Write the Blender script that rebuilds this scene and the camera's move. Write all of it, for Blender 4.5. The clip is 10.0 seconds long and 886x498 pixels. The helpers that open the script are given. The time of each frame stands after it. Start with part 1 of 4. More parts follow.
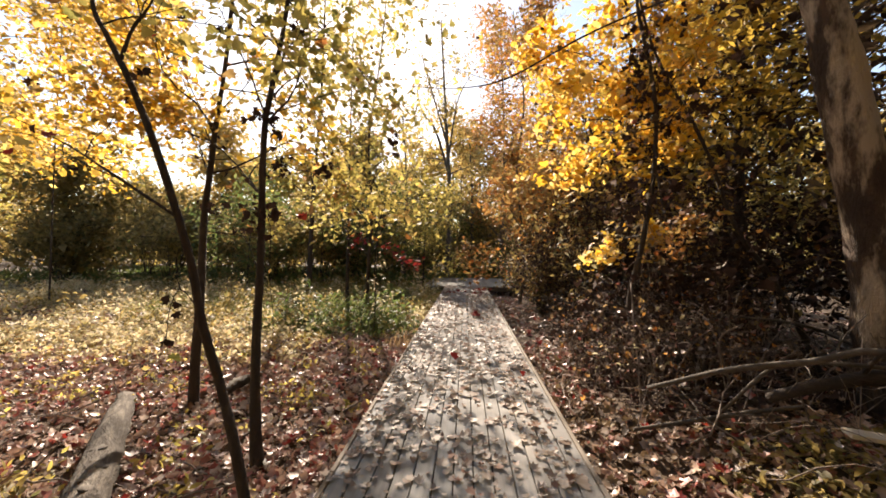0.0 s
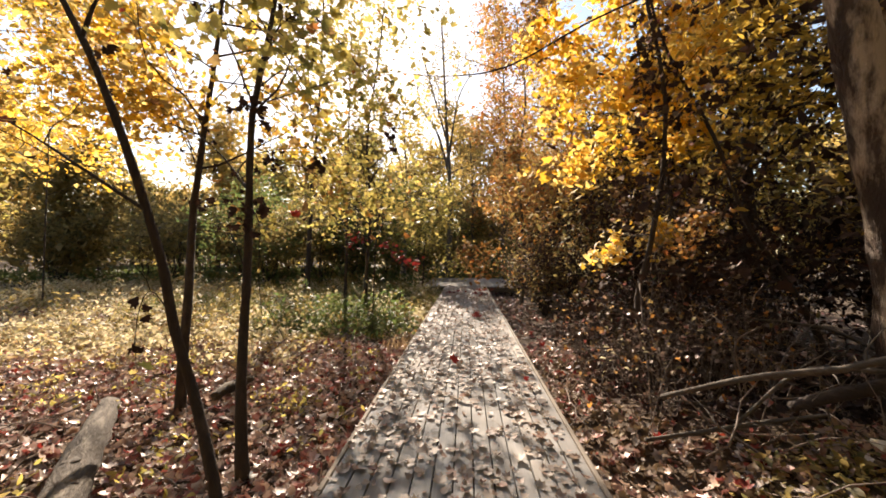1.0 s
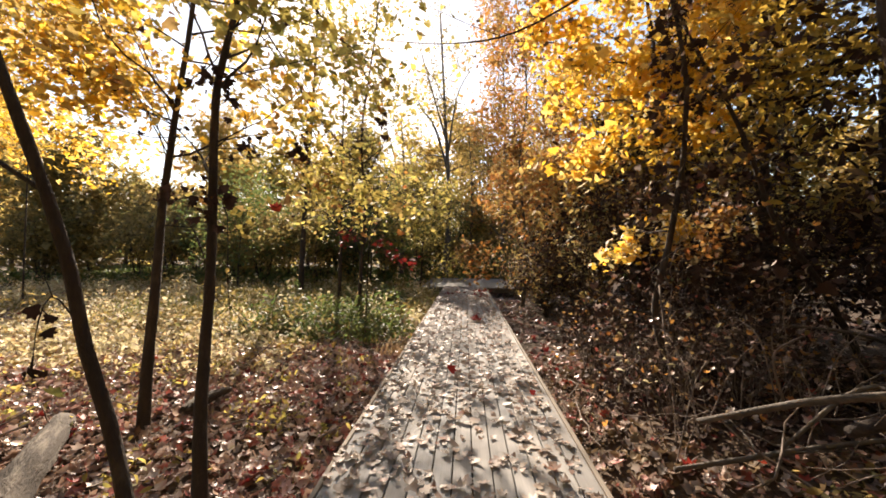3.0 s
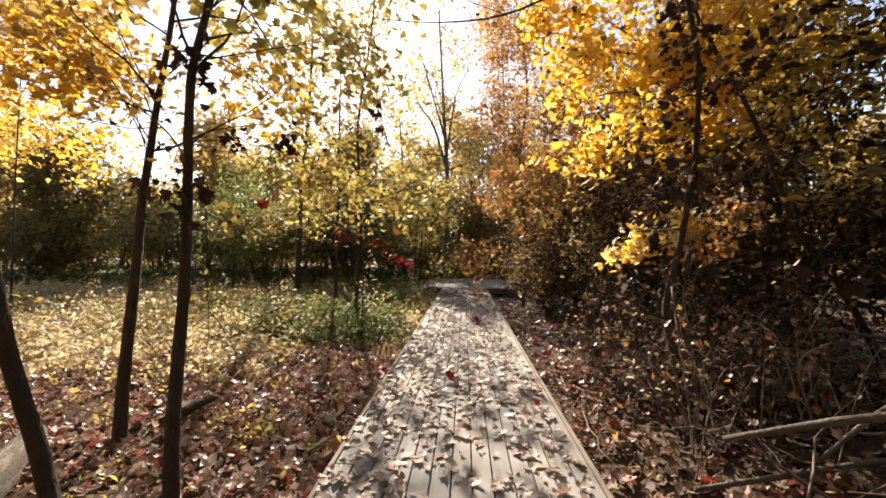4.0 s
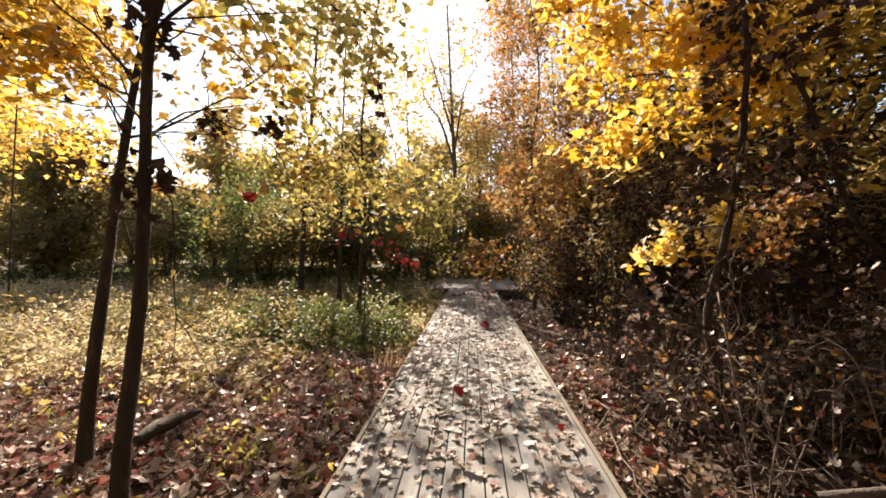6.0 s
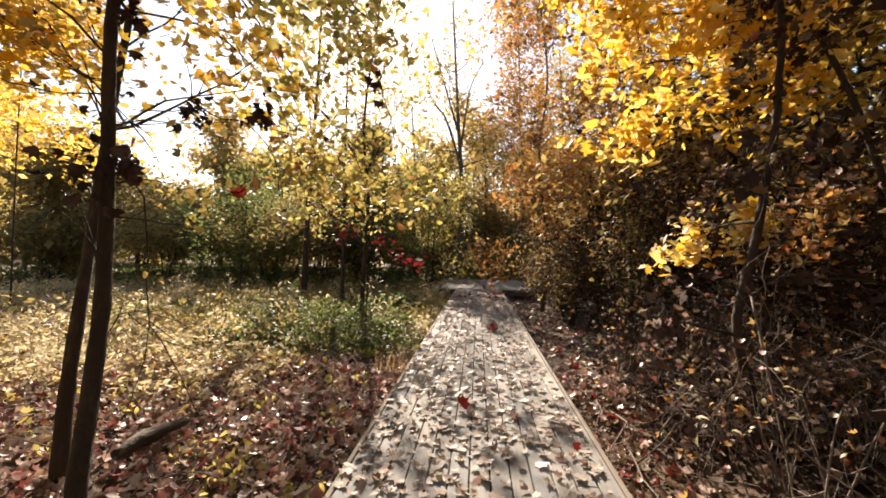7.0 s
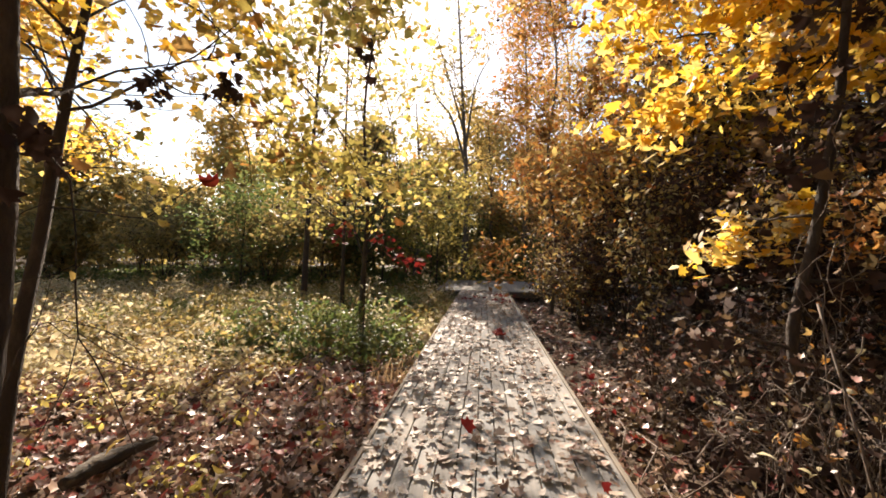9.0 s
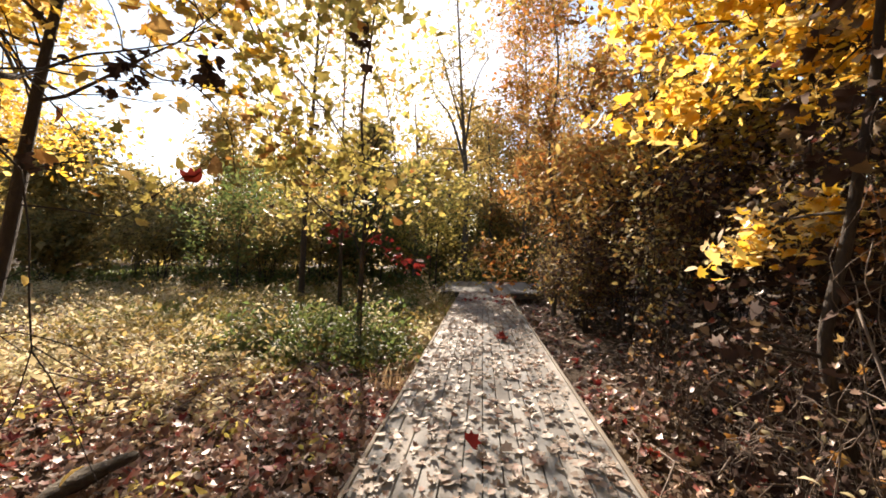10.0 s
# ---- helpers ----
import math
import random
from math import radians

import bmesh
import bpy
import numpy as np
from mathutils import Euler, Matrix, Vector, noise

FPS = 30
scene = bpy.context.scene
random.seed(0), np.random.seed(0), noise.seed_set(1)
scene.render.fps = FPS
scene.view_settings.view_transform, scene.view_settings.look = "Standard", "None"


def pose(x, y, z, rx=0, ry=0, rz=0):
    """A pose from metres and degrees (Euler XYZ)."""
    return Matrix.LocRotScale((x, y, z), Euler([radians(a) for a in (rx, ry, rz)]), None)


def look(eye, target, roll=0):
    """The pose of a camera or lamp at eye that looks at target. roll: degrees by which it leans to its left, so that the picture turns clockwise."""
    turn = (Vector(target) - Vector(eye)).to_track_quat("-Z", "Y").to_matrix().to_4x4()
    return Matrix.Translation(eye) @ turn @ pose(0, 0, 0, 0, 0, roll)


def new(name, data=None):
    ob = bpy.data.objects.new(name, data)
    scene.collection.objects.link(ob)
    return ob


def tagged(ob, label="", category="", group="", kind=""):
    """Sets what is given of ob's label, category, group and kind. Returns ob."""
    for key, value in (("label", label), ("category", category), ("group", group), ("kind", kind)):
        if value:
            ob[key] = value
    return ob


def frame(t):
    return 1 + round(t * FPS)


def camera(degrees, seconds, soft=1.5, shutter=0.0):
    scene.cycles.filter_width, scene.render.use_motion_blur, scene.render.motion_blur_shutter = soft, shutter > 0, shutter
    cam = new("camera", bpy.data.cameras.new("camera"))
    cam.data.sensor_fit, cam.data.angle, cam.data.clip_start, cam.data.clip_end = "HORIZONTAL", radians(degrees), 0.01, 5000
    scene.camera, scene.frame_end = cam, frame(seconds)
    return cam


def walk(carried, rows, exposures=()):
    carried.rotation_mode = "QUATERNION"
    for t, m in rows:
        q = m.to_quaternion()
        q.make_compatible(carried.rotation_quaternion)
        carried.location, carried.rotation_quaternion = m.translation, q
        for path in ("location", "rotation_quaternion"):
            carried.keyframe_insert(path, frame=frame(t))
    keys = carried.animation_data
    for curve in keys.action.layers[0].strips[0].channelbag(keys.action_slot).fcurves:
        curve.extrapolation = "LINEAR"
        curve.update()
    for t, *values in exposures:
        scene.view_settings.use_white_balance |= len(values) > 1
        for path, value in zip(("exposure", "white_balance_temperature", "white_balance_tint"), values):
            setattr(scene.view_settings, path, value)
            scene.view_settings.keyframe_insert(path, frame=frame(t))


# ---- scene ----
cam = camera(99.5, 10.0, soft=1.7)
PATH = [
    (0, (0.040, -0.026, 1.863), (-0.108, 2.421, 1.887), 0.6),
    (0.5, (0.048, 0.085, 1.849), (-0.097, 2.530, 1.873), 0.6),
    (1, (0.044, 0.200, 1.849), (-0.108, 2.645, 1.873), 0.6),
    (1.5, (0.039, 0.311, 1.855), (-0.119, 2.756, 1.879), 0.5),
    (2, (0.029, 0.430, 1.861), (-0.125, 2.875, 1.879), 0.6),
    (2.5, (0.040, 0.556, 1.842), (-0.109, 3.001, 1.866), 0.7),
    (4, (0.044, 0.953, 1.819), (-0.097, 3.399, 1.845), 0.6),
    (4.5, (0.036, 1.074, 1.818), (-0.115, 3.519, 1.842), 0.6),
    (5, (0.016, 1.209, 1.809), (-0.140, 3.654, 1.835), 0.6),
    (5.5, (0.001, 1.321, 1.813), (-0.168, 3.764, 1.839), 0.7),
    (7, (0.012, 1.741, 1.811), (-0.217, 4.181, 1.835), 0.8),
    (7.5, (0.013, 1.867, 1.804), (-0.236, 4.305, 1.831), 0.7),
    (8, (0.004, 1.988, 1.803), (-0.258, 4.425, 1.828), 0.8),
    (8.5, (0.002, 2.105, 1.793), (-0.262, 4.540, 1.823), 0.7),
    (9, (-0.002, 2.228, 1.788), (-0.265, 4.665, 1.817), 0.9),
    (9.5, (-0.031, 2.342, 1.786), (-0.285, 4.779, 1.818), 0.8),
    (10, (-0.048, 2.452, 1.790), (-0.304, 4.889, 1.823), 0.8),
]
walk(cam, [(t, look(eye, target, roll)) for t, eye, target, roll in PATH], [(0, 1.5, 8150, 15)])

# ---- sky and sun ----
SUN = Vector((-0.262, 0.816, 0.515)).normalized()
world = bpy.data.worlds.new("sky")
world.use_nodes = True
scene.world = world
wn = world.node_tree.nodes
sky = wn.new("ShaderNodeTexSky")
sky.sky_type, sky.sun_disc = "NISHITA", False
sky.sun_elevation, sky.sun_rotation = math.asin(SUN.z), math.atan2(SUN.x, SUN.y)
sky.air_density, sky.dust_density, sky.ozone_density = 1.0, 0.35, 1.0
world.node_tree.links.new(sky.outputs[0], wn["Background"].inputs[0])
wn["Background"].inputs[1].default_value = 0.105
sun = new("sun", bpy.data.lights.new("sun", "SUN"))
sun.data.energy, sun.data.angle, sun.data.color = 5.0, radians(0.9), (1.0, 0.96, 0.91)
sun.matrix_world = look(SUN * 50, (0, 0, 0))


# ---- materials ----
def ramp_node(nt, stops, fac, constant=False):
    r = nt.nodes.new("ShaderNodeValToRGB")
    r.color_ramp.interpolation = "CONSTANT" if constant else "LINEAR"
    while len(r.color_ramp.elements) < len(stops):
        r.color_ramp.elements.new(0.5)
    for i, c in enumerate(stops):
        r.color_ramp.elements[i].position = i / (len(stops) - (0 if constant else 1))
        r.color_ramp.elements[i].color = (*c, 1)
    nt.links.new(fac, r.inputs[0])
    return r.outputs[0]


def blank(name):
    m = bpy.data.materials.new(name)
    m.use_nodes = True
    return m, m.node_tree, m.node_tree.nodes["Principled BSDF"], m.node_tree.nodes["Material Output"]


def noise_node(nt, scale, detail=4.0, stretch=None, rough=0.6):
    co = nt.nodes.new("ShaderNodeTexCoord").outputs["Object"]
    if stretch:
        mp = nt.nodes.new("ShaderNodeMapping")
        mp.inputs["Scale"].default_value = stretch
        nt.links.new(co, mp.inputs[0])
        co = mp.outputs[0]
    n = nt.nodes.new("ShaderNodeTexNoise")
    n.inputs["Scale"].default_value, n.inputs["Detail"].default_value = scale, detail
    n.inputs["Roughness"].default_value = rough
    nt.links.new(co, n.inputs["Vector"])
    return n.outputs["Fac"]


def mixed(nt, a, b, fac, mode="MIX"):
    m = nt.nodes.new("ShaderNodeMix")
    m.data_type, m.blend_type = "RGBA", mode
    for key, v in ((6, a), (7, b), (0, fac)):
        if hasattr(v, "links"):
            nt.links.new(v, m.inputs[key])
        else:
            m.inputs[key].default_value = v if key == 0 else (*v, 1)
    return m.outputs[2]


def bump(nt, height, strength, distance, bsdf):
    b = nt.nodes.new("ShaderNodeBump")
    b.inputs["Strength"].default_value, b.inputs["Distance"].default_value = strength, distance
    nt.links.new(height, b.inputs["Height"])
    nt.links.new(b.outputs[0], bsdf.inputs["Normal"])


def leaf_material(name, stops, through_light=0.45, rough=0.55, glow=1.25, shine=0.35):
    """Thin leaf: colour per leaf, mottled, part of the light passing through."""
    m, nt, p, out = blank(name)
    rnd = nt.nodes.new("ShaderNodeNewGeometry").outputs["Random Per Island"]
    both = nt.nodes.new("ShaderNodeMath")
    both.operation, both.inputs[1].default_value, both.use_clamp = "MULTIPLY_ADD", 0.62, True
    patch = nt.nodes.new("ShaderNodeMapRange")
    patch.inputs["From Min"].default_value, patch.inputs["From Max"].default_value = 0.3, 0.7
    patch.inputs["To Max"].default_value = 0.38
    nt.links.new(noise_node(nt, 1.6, 3), patch.inputs[0])
    nt.links.new(rnd, both.inputs[0])
    nt.links.new(patch.outputs[0], both.inputs[2])
    col = ramp_node(nt, stops, both.outputs[0])
    col = mixed(nt, col, ramp_node(nt, [(0.35, 0.28, 0.2), (1, 1, 1), (1.0, 0.95, 0.85)], noise_node(nt, 28, 3)), 0.55, "MULTIPLY")
    nt.links.new(col, p.inputs["Base Color"])
    p.inputs["Roughness"].default_value, p.inputs["Specular IOR Level"].default_value = rough, shine
    tr = nt.nodes.new("ShaderNodeBsdfTranslucent")
    hsv = nt.nodes.new("ShaderNodeHueSaturation")
    hsv.inputs["Saturation"].default_value, hsv.inputs["Value"].default_value = 1.0, glow
    nt.links.new(col, hsv.inputs["Color"])
    nt.links.new(hsv.outputs[0], tr.inputs[0])
    mx = nt.nodes.new("ShaderNodeMixShader")
    mx.inputs[0].default_value = through_light
    nt.links.new(p.outputs[0], mx.inputs[1])
    nt.links.new(tr.outputs[0], mx.inputs[2])
    nt.links.new(mx.outputs[0], out.inputs[0])
    return m


def bark_material(name, dark, light, scale=9.0, depth=0.02, patches=None):
    m, nt, p, out = blank(name)
    n1, n2 = noise_node(nt, scale, 6, (1, 1, 0.22)), noise_node(nt, scale * 5, 4, (1, 1, 0.4))
    col = mixed(nt, ramp_node(nt, [dark, dark, light], n1), ramp_node(nt, [(0.45, 0.45, 0.45), (1.3, 1.25, 1.2)], n2), 0.7, "MULTIPLY")
    if patches:
        n3 = noise_node(nt, 2.6, 5, (1, 1, 0.3), 0.65)
        edge = ramp_node(nt, [(0, 0, 0), (0, 0, 0), (0, 0, 0), (0, 0, 0), (0, 0, 0), (0.06, 0.06, 0.06), (1, 1, 1), (1, 1, 1), (1, 1, 1), (1, 1, 1), (1, 1, 1)], n3)
        col = mixed(nt, col, patches, edge)
    nt.links.new(col, p.inputs["Base Color"])
    p.inputs["Roughness"].default_value = 0.9
    add = nt.nodes.new("ShaderNodeMath")
    add.operation = "ADD"
    nt.links.new(n1, add.inputs[0])
    nt.links.new(n2, add.inputs[1])
    bump(nt, add.outputs[0], 0.8, depth, p)
    return m


def board_material(name, dark, light):
    """Weathered decking: grain along y, each board its own tone, stains."""
    m, nt, p, out = blank(name)
    grain = noise_node(nt, 45, 5, (1, 0.035, 1))
    col = ramp_node(nt, [dark, light], grain)
    rnd = nt.nodes.new("ShaderNodeObjectInfo").outputs["Random"]
    col = mixed(nt, col, ramp_node(nt, [(0.68, 0.66, 0.63), (0.98, 0.96, 0.92), (0.84, 0.86, 0.86), (1.12, 1.06, 0.98)], rnd), 1.0, "MULTIPLY")
    col = mixed(nt, col, ramp_node(nt, [(0.5, 0.46, 0.42), (1, 1, 1), (1, 1, 1)], noise_node(nt, 2.3, 6)), 0.7, "MULTIPLY")
    nt.links.new(col, p.inputs["Base Color"])
    p.inputs["Roughness"].default_value, p.inputs["Specular IOR Level"].default_value = 0.82, 0.2
    bump(nt, grain, 0.5, 0.004, p)
    return m


def soil_material():
    m, nt, p, out = blank("leaf_mould")
    n1, n2 = noise_node(nt, 0.5, 6), noise_node(nt, 14, 6)
    col = mixed(nt, ramp_node(nt, [(0.025, 0.016, 0.01), (0.075, 0.046, 0.028), (0.13, 0.082, 0.05)], n2), ramp_node(nt, [(0.6, 0.6, 0.5), (1.2, 1.1, 0.9)], n1), 0.8, "MULTIPLY")
    nt.links.new(col, p.inputs["Base Color"])
    p.inputs["Roughness"].default_value = 0.95
    bump(nt, n2, 0.9, 0.05, p)
    return m


L_GOLD = leaf_material("golden_leaf", [(0.6, 0.36, 0.035), (0.72, 0.5, 0.07), (0.74, 0.57, 0.2), (0.62, 0.32, 0.04), (0.7, 0.47, 0.07), (0.48, 0.24, 0.04)], 0.55, 0.55, 1.35)
L_YELGREEN = leaf_material("yellow_green_leaf", [(0.23, 0.205, 0.055), (0.37, 0.3, 0.085), (0.43, 0.34, 0.1), (0.165, 0.165, 0.05), (0.34, 0.2, 0.06)], 0.6, 0.55, 1.5)
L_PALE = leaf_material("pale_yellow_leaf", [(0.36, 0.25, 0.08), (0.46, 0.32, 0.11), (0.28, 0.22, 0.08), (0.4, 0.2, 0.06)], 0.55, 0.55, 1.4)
L_GREEN = leaf_material("green_leaf", [(0.05, 0.08, 0.026), (0.08, 0.12, 0.038), (0.14, 0.15, 0.05), (0.06, 0.075, 0.035)], 0.5, 0.55, 1.5)
L_OLIVE = leaf_material("olive_leaf", [(0.135, 0.115, 0.045), (0.23, 0.17, 0.065), (0.3, 0.22, 0.08), (0.1, 0.1, 0.042), (0.24, 0.12, 0.05)], 0.55, 0.55, 1.5)
L_RUST = leaf_material("rust_leaf", [(0.42, 0.3, 0.13), (0.36, 0.12, 0.04), (0.46, 0.22, 0.06), (0.2, 0.1, 0.045), (0.4, 0.28, 0.11), (0.5, 0.2, 0.045), (0.34, 0.27, 0.12)], 0.5)
# ochre leaf with the wood's shade mixed into its colour
L_OCHRE_SHADE = leaf_material("shaded_ochre_leaf", [(0.26, 0.175, 0.045), (0.44, 0.28, 0.055), (0.54, 0.36, 0.07), (0.2, 0.15, 0.045), (0.36, 0.18, 0.05)], 0.5, 0.55, 1.3)
L_RED = leaf_material("red_leaf", [(0.26, 0.028, 0.022), (0.2, 0.02, 0.02), (0.36, 0.06, 0.03)], 0.4, 0.55, 1.0)
# dark dead leaf; its near-black also stands in for shade in thicket and crowns
L_DEAD_SHADE = leaf_material("dead_and_shade_leaf", [(0.03, 0.02, 0.018), (0.07, 0.042, 0.034), (0.045, 0.028, 0.024)], 0.1, 0.8, 1.0, 0.1)
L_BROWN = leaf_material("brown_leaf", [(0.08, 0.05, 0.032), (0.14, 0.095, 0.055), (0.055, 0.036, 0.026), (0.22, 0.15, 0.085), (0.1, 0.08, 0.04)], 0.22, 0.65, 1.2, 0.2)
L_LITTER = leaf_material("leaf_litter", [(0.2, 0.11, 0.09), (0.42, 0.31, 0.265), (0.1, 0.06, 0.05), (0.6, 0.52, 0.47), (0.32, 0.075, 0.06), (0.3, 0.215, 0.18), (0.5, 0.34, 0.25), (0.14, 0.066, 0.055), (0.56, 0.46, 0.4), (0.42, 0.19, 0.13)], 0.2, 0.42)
L_DECK = leaf_material("dry_fallen_leaf", [(0.3, 0.235, 0.19), (0.46, 0.395, 0.34), (0.17, 0.115, 0.085), (0.52, 0.46, 0.41), (0.25, 0.13, 0.095), (0.38, 0.31, 0.26), (0.43, 0.34, 0.27), (0.2, 0.15, 0.12)], 0.2, 0.5)
L_HERB = leaf_material("yellowing_herb_leaf", [(0.4, 0.33, 0.17), (0.54, 0.46, 0.28), (0.32, 0.28, 0.14), (0.6, 0.52, 0.36), (0.44, 0.29, 0.14), (0.36, 0.33, 0.16)], 0.5)
L_GRASS = leaf_material("grass_blade", [(0.1, 0.15, 0.035), (0.16, 0.2, 0.05), (0.25, 0.23, 0.08), (0.12, 0.17, 0.04)], 0.45)
L_STRAW = leaf_material("dry_grass_blade", [(0.36, 0.23, 0.13), (0.42, 0.3, 0.18), (0.28, 0.15, 0.08)], 0.35)
B_DARK = bark_material("dark_bark", (0.045, 0.032, 0.025), (0.15, 0.11, 0.085), 14)
B_GREY = bark_material("grey_bark", (0.09, 0.075, 0.062), (0.3, 0.26, 0.22), 10)
B_PALE = bark_material("flaking_pale_bark", (0.05, 0.03, 0.022), (0.2, 0.125, 0.085), 9, 0.07, (0.5, 0.41, 0.32))
B_LOG = bark_material("weathered_barkless_log", (0.07, 0.055, 0.042), (0.46, 0.41, 0.34), 11, 0.05)
B_TWIG = bark_material("dry_twig", (0.15, 0.115, 0.095), (0.46, 0.38, 0.32), 20, 0.005)
W_DECK = board_material("weathered_decking", (0.205, 0.204, 0.205), (0.365, 0.36, 0.358))
W_TRIM = board_material("weathered_edge_board", (0.17, 0.145, 0.125), (0.32, 0.28, 0.24))
W_SAWN = board_material("pale_sawn_timber", (0.48, 0.43, 0.36), (0.7, 0.64, 0.56))
W_BEAM = board_material("dark_support_timber", (0.07, 0.055, 0.045), (0.15, 0.12, 0.09))
SOIL = soil_material()


# ---- mesh helpers ----
def mesh_from(name, v, f, smooth=False):
    """A mesh from arrays of vertices and of faces that all have the same number of corners."""
    v, f = np.asarray(v, np.float32), np.asarray(f, np.int32)
    me = bpy.data.meshes.new(name)
    me.vertices.add(len(v))
    me.vertices.foreach_set("co", v.ravel())
    me.loops.add(f.size)
    me.loops.foreach_set("vertex_index", f.ravel())
    me.polygons.add(len(f))
    me.polygons.foreach_set("loop_start", np.arange(0, f.size, f.shape[1], dtype=np.int32))
    if smooth:
        me.polygons.foreach_set("use_smooth", np.ones(len(f), bool))
    me.update(calc_edges=True)
    return me


def part(name, me, material, parent=None, label=""):
    ob = new(name, me)
    me.materials.clear()
    me.materials.append(material)
    if parent:
        ob.parent = parent
    return tagged(ob, label)


def root(name, place, label, category, group="", kind=""):
    ob = new(name)
    ob.location = place
    return tagged(ob, label, category, group, kind)


def spline(pts, n):
    """n points on a smooth curve through pts."""
    p = np.asarray(pts, float)
    q = np.vstack([2 * p[0] - p[1], p, 2 * p[-1] - p[-2]])
    out = []
    for u in np.linspace(0, len(p) - 1, n):
        i = min(int(u), len(p) - 2)
        t = u - i
        a, b, c, d = q[i:i + 4]
        out.append(0.5 * (2 * b + (c - a) * t + (2 * a - 5 * b + 4 * c - d) * t * t + (3 * b - a - 3 * c + d) * t ** 3))
    return np.array(out)


class Wood:
    """Gathers tapered tubes into one mesh of quads."""

    def __init__(self, rng):
        self.v, self.f, self.n, self.rng = [], [], 0, rng

    def tube(self, pts, radii, sides=6, rough=0.08, cap=False):
        pts, radii = np.asarray(pts, float), np.asarray(radii, float)
        if cap:
            pts = np.vstack([pts[:1], pts, pts[-1:]])
            radii = np.concatenate([[0.001], radii, [0.001]])
        d = np.gradient(pts, axis=0)
        if cap:
            d[0], d[1], d[-1], d[-2] = d[2], d[2], d[-3], d[-3]
        d /= np.linalg.norm(d, axis=1, keepdims=True) + 1e-9
        ref = np.array([0.31, 0.17, 0.93]) if abs(d[0][2]) < 0.8 else np.array([0.94, 0.3, 0.11])
        u = np.cross(d, ref)
        u /= np.linalg.norm(u, axis=1, keepdims=True)
        w = np.cross(d, u)
        a = np.linspace(0, 2 * np.pi, sides, endpoint=False)
        wob = 1 + rough * self.rng.standard_normal((len(pts), sides))
        ring = (u[:, None] * np.cos(a)[None, :, None] + w[:, None] * np.sin(a)[None, :, None]) * (radii[:, None] * wob)[..., None] + pts[:, None]
        k, i, j = len(pts), np.arange(len(pts) - 1)[:, None], np.arange(sides)[None]
        j2 = (j + 1) % sides
        f = np.stack([i * sides + j, i * sides + j2, (i + 1) * sides + j2, (i + 1) * sides + j], -1).reshape(-1, 4) + self.n
        self.v.append(ring.reshape(-1, 3))
        self.f.append(f)
        self.n += k * sides

    def mesh(self, name, origin=(0, 0, 0)):
        return mesh_from(name, np.vstack(self.v) - np.asarray(origin), np.vstack(self.f), True)


def fan(outline, cup):
    o = np.array([(x, y, cup * (x * x + 0.5 * y * y) - 0.1 * abs(x)) for x, y in outline])
    v = np.vstack([[(0, 0, 0)], o])
    n = len(outline)
    return v, np.array([(0, i + 1, (i + 1) % n + 1) for i in range(n)])


half = [(0.26, 0.56), (0.68, 0.62), (0.52, 0.2), (0.86, -0.12), (0.5, -0.42), (0.14, -0.4)]
MAPLE = fan([(0, 1)] + half + [(-x, y) for x, y in reversed(half)], 0.28)
CURLED = fan([(0, 1)] + half + [(-x, y) for x, y in reversed(half)], 0.75)
few = [(0.3, 0.5), (0.78, 0.46), (0.6, -0.05), (0.72, -0.42)]
LOBED = fan([(0, 1)] + few + [(-x, y) for x, y in reversed(few)], 0.7)
OVAL = (np.array([(0, -1, -0.1), (0.38, -0.3, 0.14), (0.34, 0.35, 0.1), (0, 1, -0.2), (-0.34, 0.35, 0.02), (-0.38, -0.3, 0.06)]),
        np.array([(0, 1, 5), (1, 2, 5), (2, 4, 5), (2, 3, 4)]))
DIAMOND = (np.array([(0, -1, 0), (0.5, 0, 0.16), (0, 1, -0.1), (-0.5, 0, 0.16)]), np.array([(0, 1, 2), (0, 2, 3)]))
BLADE = (np.array([(-0.035, 0, 0), (0.035, 0, 0), (0.02, 0.6, 0.08), (-0.02, 0.6, 0.08), (0, 1, 0.3)]), np.array([(0, 1, 2), (0, 2, 3), (3, 2, 4)]))


def leaves(name, rng, places, size, shape, lean=1.0, up=None, spread=0.35):
    """Many leaves in one mesh. lean: how far their faces stray from level; up: their growing way, if they stand."""
    p = np.asarray(places, float)
    n = len(p)
    v, f = shape
    if up is None:
        nrm = rng.standard_normal((n, 3)) * lean + (0, 0, 1)
        nrm /= np.linalg.norm(nrm, axis=1, keepdims=True)
        y = np.cross(nrm, rng.standard_normal((n, 3)))
    else:
        y = rng.standard_normal((n, 3)) * lean + up
        nrm = np.cross(y, rng.standard_normal((n, 3)))
        nrm /= np.linalg.norm(nrm, axis=1, keepdims=True)
    y /= np.linalg.norm(y, axis=1, keepdims=True)
    x = np.cross(y, nrm)
    s = size * np.exp(rng.standard_normal(n) * spread).clip(0.5, 1.5)
    bend = 0.4 + 1.2 * rng.random(n)
    sv = v[None] * s[:, None, None]
    sv = sv * (0.75 + 0.5 * rng.random((n, 1, 3)))
    allv = p[:, None] + sv[..., 0:1] * x[:, None] + sv[..., 1:2] * y[:, None] + (sv[..., 2:3] * bend[:, None, None]) * nrm[:, None]
    allf = f[None] + (np.arange(n) * len(v))[:, None, None]
    return mesh_from(name, allv.reshape(-1, 3), allf.reshape(-1, 3))


